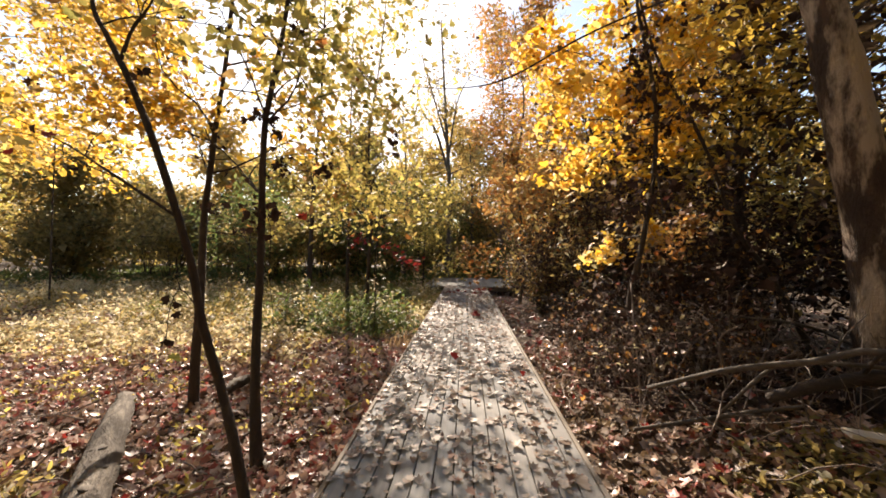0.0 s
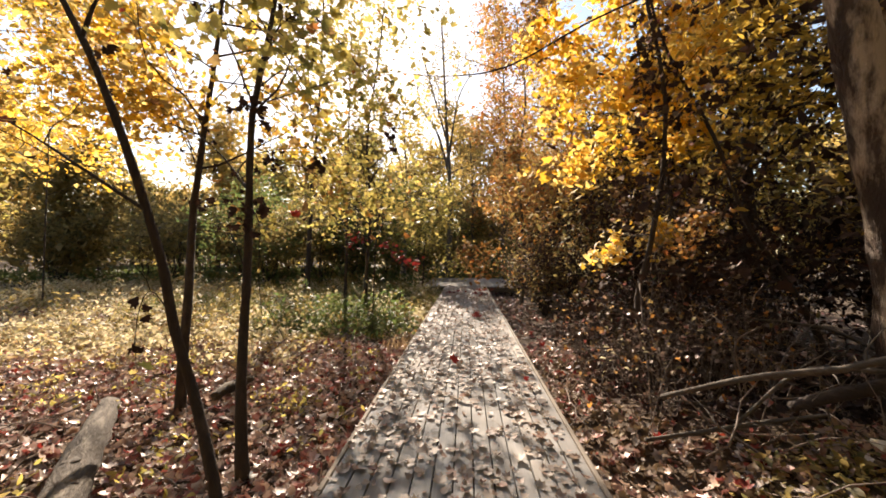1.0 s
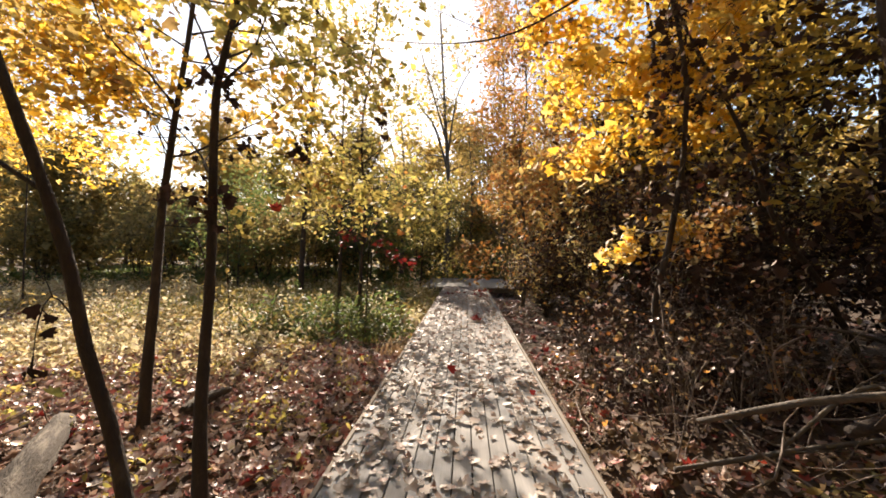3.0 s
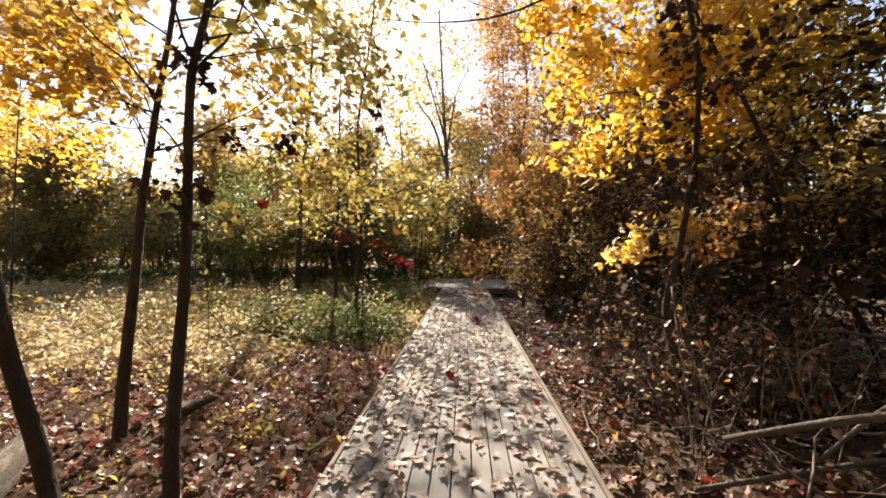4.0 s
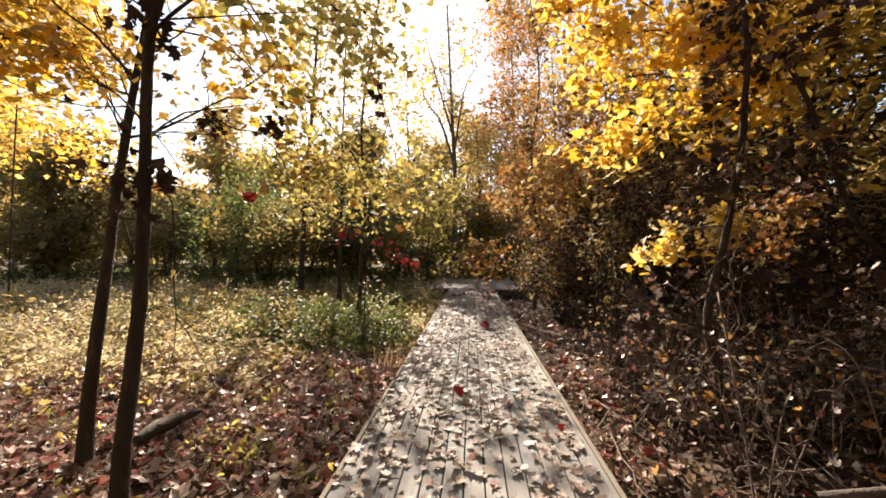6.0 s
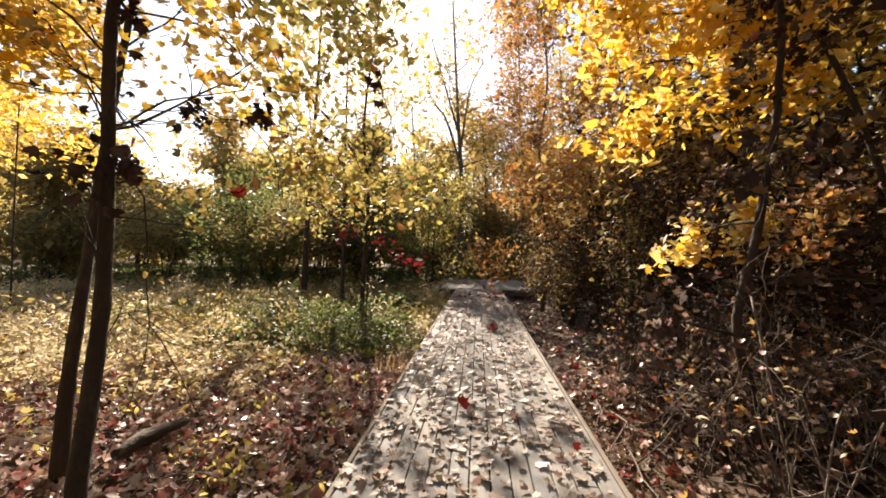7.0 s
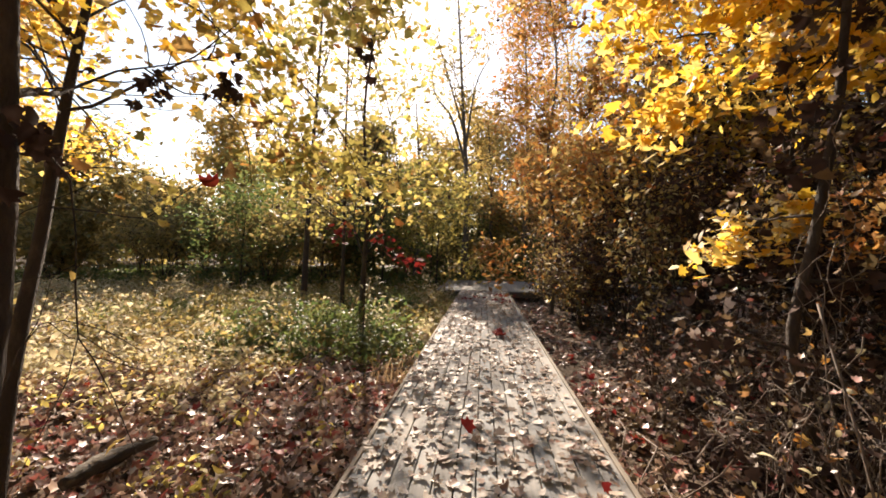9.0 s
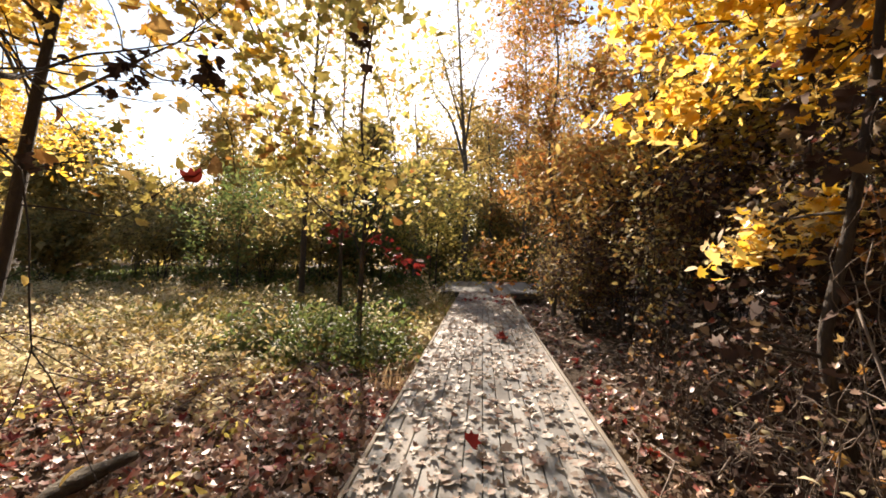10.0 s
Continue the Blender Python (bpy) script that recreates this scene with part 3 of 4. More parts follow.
for x, y, z, n, sp in [(2.55, 5.22, 4.15, 34, 0.11), (2.4, 5.2, 4.6, 26, 0.11), (2.66, 5.25, 3.75, 24, 0.08), (2.35, 5.15, 4.2, 24, 0.1), (2.6, 5.3, 3.2, 14, 0.07), (2.8, 5.3, 3.6, 12, 0.07)]:
    ob = part("seed_heads", leaves("seed_heads", vrng, vrng.standard_normal((n, 3)) * (sp, sp, sp * 1.6), 0.045, CURLED, 0.4, (0, 0, -1)), L_DEAD_SHADE)
    ob.location = (x, y, z)
    tagged(ob, "bunch of dried dark seed heads clinging to a stem", "seed heads", "dried seed heads", "stuff")
tree("leaning_sapling", "thin grey sapling leaning across the thicket",
     [(5.3, 5.67, -0.2), (4.83, 5.67, 0.85), (4.42, 5.67, 1.6), (3.95, 5.67, 2.28), (3.5, 5.67, 3.5), (2.82, 5.67, 4.82), (2.5, 5.67, 6.0)],
     0.045, 0.015, B_DARK, [], [("crown", L_OCHRE_SHADE, 420, 0.055, OVAL, 0.2)], 33, count=5, start=0.6, reach=0.9, twig=3, depth=0)
BOUGHS = (*range(1, 11), *range(12, 18))
tree("golden_tree", "golden-leaved tree overhanging the boardwalk",
     [(4.3, 7.6, -0.3), (4.1, 7.5, 1.5), (3.6, 7.2, 3.5), (3.1, 7.0, 5.2), (2.9, 7.0, 6.7)], 0.07, 0.02, B_DARK,
     [(0.33, (3.5, 6.8, 2.25), (2.8, 6.2, 2.2), (2.1, 6.1, 1.78)), (0.48, (3.0, 6.7, 3.6), (2.3, 6.5, 3.45), (1.65, 6.4, 3.15)), (0.5, (2.6, 6.5, 4.1), (1.6, 6.3, 4.0)), (0.46, (3.0, 6.2, 3.7), (2.55, 5.75, 3.2)),
      (0.7, (2.2, 6.8, 5.4), (1.2, 6.8, 5.6)), (0.6, (2.9, 6.4, 4.4), (2.4, 5.6, 4.6)), (0.75, (3.0, 6.3, 5.6), (2.8, 5.6, 5.9)), (0.72, (1.7, 7.0, 5.3), (0.7, 7.2, 5.5)), (0.55, (2.7, 6.6, 4.7), (1.6, 6.5, 4.7)), (0.5, (3.5, 6.5, 4.0), (3.3, 5.9, 3.7)), (0.62, (3.5, 6.4, 4.9), (3.5, 5.7, 4.6)), (0.36, (3.8, 6.2, 2.45), (3.35, 5.6, 2.35), (2.9, 5.4, 2.15), 0.012)],
     [("crown", L_GOLD, 2500, 0.072, MAPLE, 0.13, BOUGHS), ("foliage", L_GOLD, 2500, 0.056, OVAL, 0.14, BOUGHS), ("foliage", L_OCHRE_SHADE, 350, 0.055, OVAL, 0.2), ("foliage", L_BROWN, 200, 0.05, CURLED, 0.16), ("foliage", L_RUST, 320, 0.042, CURLED, 0.1, (11,)), ("foliage", L_GOLD, 360, 0.052, MAPLE, 0.09, (0,)), ("foliage", L_HERB, 310, 0.042, OVAL, 0.09, (0,))], 34, count=5, start=0.6, reach=1.6, twig=8, thin=(2.42, 2.98, 0.15), spray=0.55)
log("fallen_branch", "long weathered fallen branch propped over brushwood", [(1.62, 3.33, 0.71), (2.11, 3.07, 0.96), (2.6, 2.95, 1.07), (3.3, 3.05, 1.12), (4.2, 3.4, 0.5), (4.8, 3.7, 0.05)], [0.018, 0.023, 0.027, 0.034, 0.045], B_GREY, 35, 8, 4, "branch")
log("fallen_branch", "short dark branch on the leafy ground", [(1.65, 3.66, 0.2), (2.7, 3.75, 0.35), (3.3, 3.8, 0.42)], [0.018, 0.024, 0.016], B_GREY, 36, 8, 3, "branch")
log("fallen_branch", "thin bare branch arching through the thicket", [(3.34, 4.9, 1.1), (4.0, 4.9, 1.05), (4.53, 4.9, 0.91), (5.3, 4.9, 0.5)], [0.012, 0.02, 0.02, 0.025], B_GREY, 37, 6, 2, "branch")
for i, (pts, r) in enumerate([([(2.15, 4.9, 1.5), (2.05, 4.55, 0.9), (2.03, 4.4, 0.5), (1.92, 4.1, -0.02)], 0.009), ([(2.5, 5.3, 1.5), (2.3, 5.0, 0.9), (2.35, 4.9, 0.4), (2.2, 4.8, 0.0)], 0.005),
                              ([(2.9, 4.2, 0.45), (2.75, 4.15, 0.95), (2.95, 4.1, 1.15)], 0.012), ([(1.8, 5.6, 0.1), (2.3, 5.9, 0.42), (2.9, 6.2, 0.4)], 0.01), ([(2.1, 6.3, 0.2), (2.5, 6.0, 0.75), (2.75, 5.8, 1.3)], 0.008),
                              ([(1.9, 9.6, 0.0), (2.2, 9.4, 0.06), (2.6, 9.15, 0.0)], 0.018), ([(3.2, 3.6, 0.3), (3.15, 3.7, 0.75), (3.3, 3.7, 1.0)], 0.007)]):
    log("bare_branch", "thin bare branch sticking out of the brush pile", pts, [r, r * 0.9, r * 0.6], B_TWIG, 300 + i, 6, 2, "branch")
prng = np.random.default_rng(61)
for i in range(42):
    x, y = prng.uniform(1.7, 4.2), prng.uniform(3.5, 6.6)
    az, le, up = prng.normal(0.3, 1.0), prng.uniform(0.5, 1.5), prng.uniform(0.15, 0.95)
    a = np.array((x, y, float(height(x, y)) - 0.02))
    d = np.array((math.cos(az) * le, math.sin(az) * le, 0))
    r = prng.uniform(0.003, 0.0075)
    log("bare_branch", "thin bare branch sticking out of the brush pile", [tuple(a), tuple(a + d * 0.35 + (0, 0, up * 0.8)), tuple(a + d * 0.7 + (0, 0, up)), tuple(a + d + (0, 0, up * prng.uniform(0.6, 1.1)))], [r, r * 0.9, r * 0.6, r * 0.4], B_TWIG, 400 + i, 5, 3, "branch")
log("fallen_log", "thick dark log lying across the brush pile", [(2.75, 3.5, 0.6), (3.4, 3.6, 0.72), (4.1, 3.75, 0.7), (4.9, 4.0, 0.03)], [0.045, 0.06, 0.065, 0.07], B_DARK, 38, 10, 2)
log("fallen_branch", "forked branch resting on the dark log", [(2.5, 3.75, 0.35), (2.9, 3.6, 0.86), (3.4, 3.55, 0.9), (4.0, 3.7, 0.83)], [0.014, 0.018, 0.02, 0.022], B_GREY, 39, 7, 4, "branch")
offcut = part("timber_offcut", box_mesh("timber_offcut", 0.85, 0.14, 0.04), W_SAWN)
offcut.matrix_world = pose(3.72, 3.3, 0.33, 3, 4, -14)
tagged(offcut, "pale sawn plank lying among dead leaves", "plank")

# ---- thicket on the shaded side ----
rng = np.random.default_rng(5)
# near-black leaves fill each bush so deep shade is in the leaf colour
for i, (x, y, r, h) in enumerate([(3.9, 6.8, 1.2, 2.9), (4.6, 7.0, 1.4, 2.6), (6.3, 5.6, 1.5, 2.6), (6.2, 8.2, 1.8, 3.4), (3.6, 8.6, 1.4, 3.8), (8.2, 7.0, 1.8, 3.2), (5.0, 10.4, 1.8, 3.4), (8.0, 10.5, 2.0, 3.8), (3.1, 10.8, 1.3, 3.4), (10.5, 8.5, 2.0, 3.8), (6.8, 4.5, 1.5, 3.6), (8.2, 3.4, 1.8, 4.2), (7.8, 6.0, 1.8, 4.5), (6.4, 3.0, 1.2, 2.2)]):
    bush("thicket_bush", "dense bush of brown and dull green leaves, near-black ones painting its shade", (x, y), r, h, 16,
         [("foliage", L_OLIVE if i % 4 == 1 else L_BROWN, 600 if y > 8 or x > 6 else 150, 0.045, OVAL, 0.14), ("foliage", L_DEAD_SHADE, 900 if y < 7.5 and x < 6 else 2000, 0.06, DIAMOND, 0.24), ("foliage", L_RUST, 90, 0.045, CURLED, 0.2)], 50 + i, B_DARK, 0.5, 4, "bushes of the thicket")
# near-black leaves add shade by colour, the pale herb leaves stand for sunlit ones
for i, (x, y, r, h) in enumerate([(2.2, 4.6, 0.9, 1.0), (3.0, 4.9, 0.9, 0.9), (2.0, 6.6, 0.7, 1.1), (3.5, 4.7, 0.8, 0.9), (3.6, 5.4, 1.1, 1.5), (2.3, 8.2, 0.8, 1.3), (2.75, 5.4, 0.9, 1.7), (2.3, 5.5, 0.7, 1.2), (3.1, 6.1, 0.9, 1.8), (3.5, 5.7, 0.8, 1.5), (2.7, 7.2, 0.8, 1.6)]):
    bush("bramble", "tangle of bare arching canes with a few withered leaves toned for shade and sun", (x, y), r, h, 14, [("foliage", L_LITTER, 60, 0.032, CURLED, 0.1), ("foliage", L_DEAD_SHADE, 140 if i > 5 else 60, 0.042, CURLED, 0.14), ("foliage", L_RUST, 26, 0.036, CURLED, 0.1), ("foliage", L_HERB, 24 if i in (0, 6, 7) else 4, 0.04, OVAL, 0.06)], 70 + i, B_TWIG, 1.1, 4, "brambles beside the boardwalk", "bramble", 0.004)
# crowns darkened by leaf colour in place of shade, with near-black leaves inside
for i, (x, y, h) in enumerate([(6.5, 9.0, 11), (8.5, 12.5, 13), (5.8, 13.0, 5.5), (11.0, 11.0, 13), (7.8, 17.0, 10), (11.5, 16.5, 15), (13.5, 7.0, 13), (9.5, 4.5, 12), (10.0, 1.8, 11), (12.0, 4.0, 12)]):
    tree("woodland_tree", "tall tree with shade-toned ochre, olive and near-black autumn foliage", [(x, y, -0.3), (x - 0.2, y, h * 0.4), (x - 0.4, y - 0.2, h)], 0.16, 0.03, B_DARK, [],
         [("crown", (L_OCHRE_SHADE, L_OLIVE, L_OCHRE_SHADE, L_BROWN)[i % 4], 4600, 0.1, DIAMOND, 0.4), ("foliage", L_DEAD_SHADE, 1000, 0.14, DIAMOND, 0.45)], 90 + i, count=16, start=0.36 if i < 6 else 0.12, reach=3.4, twig=5, group="woodland trees")

bush("leafy_shrub", "sunlit shrub with olive and pale yellow leaves", (2.55, 8.1), 0.8, 3.0, 14, [("foliage", L_OLIVE, 700, 0.05, OVAL, 0.14), ("foliage", L_HERB, 320, 0.045, OVAL, 0.14), ("foliage", L_RUST, 120, 0.045, CURLED, 0.14)], 49, B_DARK, 0.35, 4)
# ---- rust-coloured shrubs and tree past the thicket ----
for i, (x, y, r, h) in enumerate([(2.6, 13.2, 1.1, 2.6), (2.7, 15.2, 1.2, 3.0), (3.9, 14.2, 1.3, 3.4), (2.4, 11.6, 0.9, 2.2), (4.6, 16.6, 1.6, 3.6), (2.75, 14.3, 0.95, 1.7), (3.1, 16.4, 0.9, 1.9)]):
    bush("rust_shrub", "upright shrub with small ochre and rust leaves", (x, y), r, h, 16, [("foliage", L_BROWN, 2200, 0.045, OVAL, 0.16), ("foliage", L_OLIVE, 1500, 0.042, OVAL, 0.17), ("foliage", L_RUST, 500, 0.045, OVAL, 0.18)], 110 + i, B_DARK, 0.4, 4, "rust shrubs along the boardwalk")
# the last tree is added to cast shade on the thicket
for i, (x, y, h) in enumerate([(1.95, 13.4, 10.5), (4.2, 15.0, 7.5), (3.4, 18.5, 7), (3.7, 11.4, 6.4)]):
    tree("rust_tree", "slender tree with sparse rust-orange leaves", [(x, y, -0.3), (x + 0.12, y, h * 0.2), (x - 0.12, y, h * 0.45), (x + 0.1, y, h * 0.7), (x - 0.3, y, h)], 0.06, 0.015, B_GREY, [],
         [("crown", L_RUST, 6200 if i == 0 else 3000, 0.075, OVAL, 0.18), ("foliage", L_PALE, 1500, 0.07, OVAL, 0.2)], 120 + i, count=22, start=0.15, reach=2.6, taper=0.3, twig=5, group="rust trees")

# ---- maple and saplings on the open side ----
# thin leaves gaps in the maples along the sun's line, to light the deck
tree("maple", "yellow-green maple with fine branches", [(-2.85, 10.8, -0.3), (-2.8, 10.8, 1.5), (-2.65, 10.6, 3.0), (-2.75, 10.5, 5.0), (-2.4, 10.4, 7.5), (-2.2, 10.4, 10.0)], 0.055, 0.012, B_DARK,
     [(0.35, (-1.9, 10.2, 3.2), (-1.1, 9.8, 3.4), 0.016), (0.38, (-3.4, 9.7, 3.6), (-4.1, 9.1, 3.9), 0.016), (0.5, (-2.5, 9.6, 4.7), (-2.3, 8.7, 5.0), 0.015), (0.3, (-3.4, 10.5, 2.7), (-4.0, 10.3, 2.9), 0.014)],
     [("crown", L_YELGREEN, 2450, 0.064, MAPLE, 0.22), ("foliage", L_RUST, 380, 0.06, MAPLE, 0.18), ("foliage", L_DEAD_SHADE, 60, 0.05, CURLED, 0.2)], 130, count=30, start=0.2, reach=2.3, twig=6, taper=0.2, thin=(2.6, 6.0, 0.55))
tree("maple", "tall thin-leaved maple beyond the clearing's edge", [(-6.6, 15.5, -0.3), (-6.4, 15.4, 4.0), (-6.0, 15.2, 9.0), (-5.8, 15.0, 14.5)], 0.11, 0.02, B_DARK, [],
     [("crown", L_YELGREEN, 1700, 0.088, MAPLE, 0.24)], 132, count=24, start=0.3, reach=3.4, twig=6, taper=0.2, thin=(3.8, 8.3, 0.35))
tree("maple", "slim yellow-green maple standing in the grassy clearing", [(-4.0, 12.6, -0.3), (-3.95, 12.5, 2.5), (-3.9, 12.4, 5.5), (-3.8, 12.3, 9.5)], 0.06, 0.012, B_DARK, [],
     [("crown", L_YELGREEN, 1400, 0.064, MAPLE, 0.2), ("foliage", L_PALE, 400, 0.068, OVAL, 0.2)], 133, count=24, start=0.32, reach=1.7, twig=6, taper=0.2, thin=(5.0, 7.6, 0.25))
tree("red_sapling", "small sapling with drooping scarlet leaves", [(-2.05, 8.5, -0.3), (-2.0, 8.45, 1.2), (-1.95, 8.4, 2.1)], 0.014, 0.006, B_DARK, [(0.85, (-1.7, 8.3, 1.95), (-1.25, 8.1, 1.62), 0.006), (0.9, (-2.2, 8.3, 2.15), (-2.45, 8.2, 2.05), 0.005)],
     [("crown", L_RED, 80, 0.046, MAPLE, 0.07, (0,)), ("foliage", L_RED, 26, 0.05, MAPLE, 0.07, (1,))], 131, count=1, start=0.85, reach=0.4, twig=3, depth=0)
for i, (x, y, h, m, low) in enumerate([(-7.5, 19.0, 4.2, L_OLIVE, 0.15), (-2.6, 20.5, 5.2, L_OLIVE, 0.15), (-4.9, 20.0, 4.4, L_GREEN, 0.15), (-13.6, 11.5, 10, L_GOLD, 0.42), (-10.5, 7.6, 12, L_PALE, 0.6), (-10.5, 17.5, 4.2, L_GREEN, 0.15), (-2.2, 19.6, 5.0, L_YELGREEN, 0.2)]):
    tree("young_tree", "young tree with thin yellowing foliage", [(x, y, -0.3), (x + 0.1, y, h * 0.5), (x + 0.3, y, h)], 0.04 if low < 0.3 else 0.025, 0.012, B_DARK, [],
         [("crown", m, 5000 if low > 0.3 else 2600, 0.085, DIAMOND, 0.26)], 140 + i, count=16, start=low, reach=2.7, taper=0.4, twig=5, group="young trees")

# ---- bushes behind the clearing ----
k = 0
for x in np.arange(-24, 9, 2.6):
    for y, h in ((21.5, 3.4), (27.0, 5.5)):
        if y < 24 and -4.2 < x < 5:
            y, h = 23.6, 2.8
        elif y < 24 and x < -6:
            h = 5.0
        xx, yy = x + rng.uniform(-0.8, 0.8), y + rng.uniform(-1.2, 1.2) + (2 if x > -5 else 0) - 0.12 * max(0, -x - 8)
        k += 1
        bush("understorey_bush", "dense dark green understorey bush", (xx, yy), 2.2, h * rng.uniform(0.75, 1.2), 14, [("foliage", L_OLIVE if x < -6 and y < 24 else (L_GREEN, L_OLIVE, L_GREEN)[k % 3], 3000, 0.115, DIAMOND, 0.35)], 160 + k, B_DARK, 0.5, 3, "bushes behind the clearing", thick=0.014)
for i in range(30):
    a = radians(-62 + 124 * (i + rng.uniform(0.2, 0.8)) / 30)
    d = rng.uniform(31, 46)
    x, y, h = d * math.sin(a), d * math.cos(a), rng.uniform(9, 13)
    if -11 < math.degrees(a) < -5:
        h = 12.0
    elif -34 < math.degrees(a) <= -11:
        h = 10.5
    elif -50 < math.degrees(a) <= -36:
        h = 7.0
    elif -5 <= math.degrees(a) < 6:
        h = 14.0
    # extra L_PALE crowns put the haze of distance into the leaf colour
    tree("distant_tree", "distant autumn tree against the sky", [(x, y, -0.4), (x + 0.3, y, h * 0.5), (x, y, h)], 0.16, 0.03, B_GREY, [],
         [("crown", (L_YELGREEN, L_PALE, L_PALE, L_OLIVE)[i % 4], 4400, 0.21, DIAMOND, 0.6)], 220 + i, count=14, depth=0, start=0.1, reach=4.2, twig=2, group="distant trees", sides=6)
tree("bare_tree", "bare pale tree standing against the sky", [(-1.2, 24.2, -0.3), (-1.0, 24.2, 5.0), (-1.3, 24.2, 10.0), (-1.7, 24.2, 17.0)], 0.2, 0.04, B_GREY, [(0.5, (-2.0, 24, 9.8), (-2.9, 24, 11.0), (-3.2, 24, 12.6), 0.09), (0.58, (-0.6, 24, 11.5), (0.2, 24, 13.2), 0.08), (0.66, (-2.6, 24, 13.5), (-3.0, 24, 15), 0.07)], [("crown", L_OLIVE, 1500, 0.09, DIAMOND, 0.35)], 260, count=13, start=0.5, reach=3.4, twig=4)
# thin on the left tree keeps its shadow off the deck
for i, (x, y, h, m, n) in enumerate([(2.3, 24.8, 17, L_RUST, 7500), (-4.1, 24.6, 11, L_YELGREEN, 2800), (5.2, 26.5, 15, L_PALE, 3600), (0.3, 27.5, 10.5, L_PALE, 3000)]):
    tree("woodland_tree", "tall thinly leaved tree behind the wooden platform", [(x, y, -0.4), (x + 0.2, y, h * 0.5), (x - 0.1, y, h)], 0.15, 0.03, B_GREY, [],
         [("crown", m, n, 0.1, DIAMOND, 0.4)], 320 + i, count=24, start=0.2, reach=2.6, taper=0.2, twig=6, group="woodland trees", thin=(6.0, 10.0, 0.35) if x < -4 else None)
# ring behind the camera, never in view, added to cut the sky light
for i in range(20):
    a = radians(85 + 190 * (i + rng.random()) / 20)
    d = rng.uniform(8, 17)
    x, y, h = d * math.sin(a), 1 + d * math.cos(a), rng.uniform(11, 15)
    tree("woodland_tree", "unseen autumn tree added behind the viewpoint to block sky light", [(x, y, -0.4), (x + 0.3, y, h * 0.5), (x, y, h)], 0.14, 0.03, B_GREY, [],
         [("crown", (L_YELGREEN, L_OLIVE, L_GOLD)[i % 3], 4500, 0.24, DIAMOND, 0.7)], 270 + i, count=12, depth=0, start=0.12, reach=4.0, twig=2, group="woodland trees", sides=6)

rng = np.random.default_rng(8)
fa = rng.uniform(0, 2 * math.pi, 46000)
fd = rng.uniform(50, 66, 46000)
fx, fy = fd * np.sin(fa), 6 + fd * np.cos(fa)
ftop = 6.5 + 2.5 * np.sin(7 * fa) * np.sin(3.1 * fa + 1) + 1.2 * np.sin(23 * fa)
far = part("far_woods", leaves("far_woods", rng, np.stack([fx, fy, -0.3 + ftop * rng.random(46000) ** 0.8], -1), 0.45, DIAMOND, 0.8), L_OLIVE)
tagged(far, "distant wooded edge in olive and brown", "woods", "", "stuff")

# ---- herbs and grass on the open side ----
def scatter(rng, n, x0, x1, y0, y1):
    return np.stack([rng.uniform(x0, x1, n), rng.uniform(y0, y1, n)], -1)


def cover(name, label, category, mat, rng, xy, low, high, size, shape, lean=0.8, up=None, spread=0.3):
    z = height(xy[:, 0], xy[:, 1]) + rng.uniform(low, high, len(xy))
    ob = part(name, leaves(name, rng, np.column_stack([xy, z]), size, shape, lean, up, spread), mat)
    return tagged(ob, label, category, "", "stuff")


def clumped(rng, n, x0, x1, y0, y1, clumps, sigma):
    c = scatter(rng, clumps, x0, x1, y0, y1)
    return c[rng.integers(0, clumps, n)] + rng.standard_normal((n, 2)) * sigma


def mounds(name, label, mat, rng, n, x0, x1, y0, y1, clumps, sigma, tall, size, shape, keep):
    """Leafy plants as many low domes of uneven height."""
    c = scatter(rng, clumps, x0, x1, y0, y1)
    k = rng.integers(0, clumps, n)
    off = rng.standard_normal((n, 2))
    top = tall * np.exp(0.45 * rng.standard_normal(clumps))[k] * np.exp(-0.35 * (off ** 2).sum(1))
    xy = c[k] + off * sigma * (0.6 + 0.8 * rng.random(clumps))[k][:, None]
    ok = keep(xy)
    xy, top = xy[ok], top[ok]
    z = height(xy[:, 0], xy[:, 1]) + 0.03 + top * rng.random(len(xy)) ** 0.6
    ob = part(name, leaves(name, rng, np.column_stack([xy, z]), size, shape, 0.8, None, 0.35), mat)
    return tagged(ob, label, "herbs", "", "stuff")


def off_deck(xy, gap=0.06):
    return xy[(xy[:, 0] < LEFT - gap) | (xy[:, 0] > RIGHT + gap)]


rng = np.random.default_rng(77)
open_side = lambda q: q[:, 0] < -2.9 - 0.35 * (11 - q[:, 1]).clip(0, 9) + 0.5 * np.sin(3 * q[:, 1]) + 0.3 * np.sin(5 * q[:, 0])
beside = lambda q: q[:, 0] < LEFT - 0.12
mounds("yellow_herbs", "knee-high yellowing herbs lit by the sun", L_HERB, rng, 32000, -20, -3.2, 6.1, 19, 420, 0.27, 0.46, 0.05, OVAL, open_side)
mounds("yellow_herbs", "low yellowing ground plants among leaf litter", L_HERB, rng, 6000, -10, -2.8, 5.9, 8.8, 170, 0.16, 0.2, 0.045, OVAL, beside)
mounds("olive_herbs", "olive and brown herbs among the yellow ones", L_OLIVE, rng, 12000, -20, -3.0, 7.5, 20, 220, 0.32, 0.5, 0.06, OVAL, open_side)
mounds("green_herbs", "low green herbs beside the boardwalk", L_OLIVE, rng, 19000, -8.5, -1.2, 8.3, 19, 260, 0.3, 0.4, 0.055, OVAL, beside)
mounds("pale_herbs", "pale yellow-green herbs along the boardwalk edge", L_HERB, rng, 4200, -2.6, -1.1, 9.5, 16.5, 46, 0.2, 0.42, 0.05, OVAL, beside)
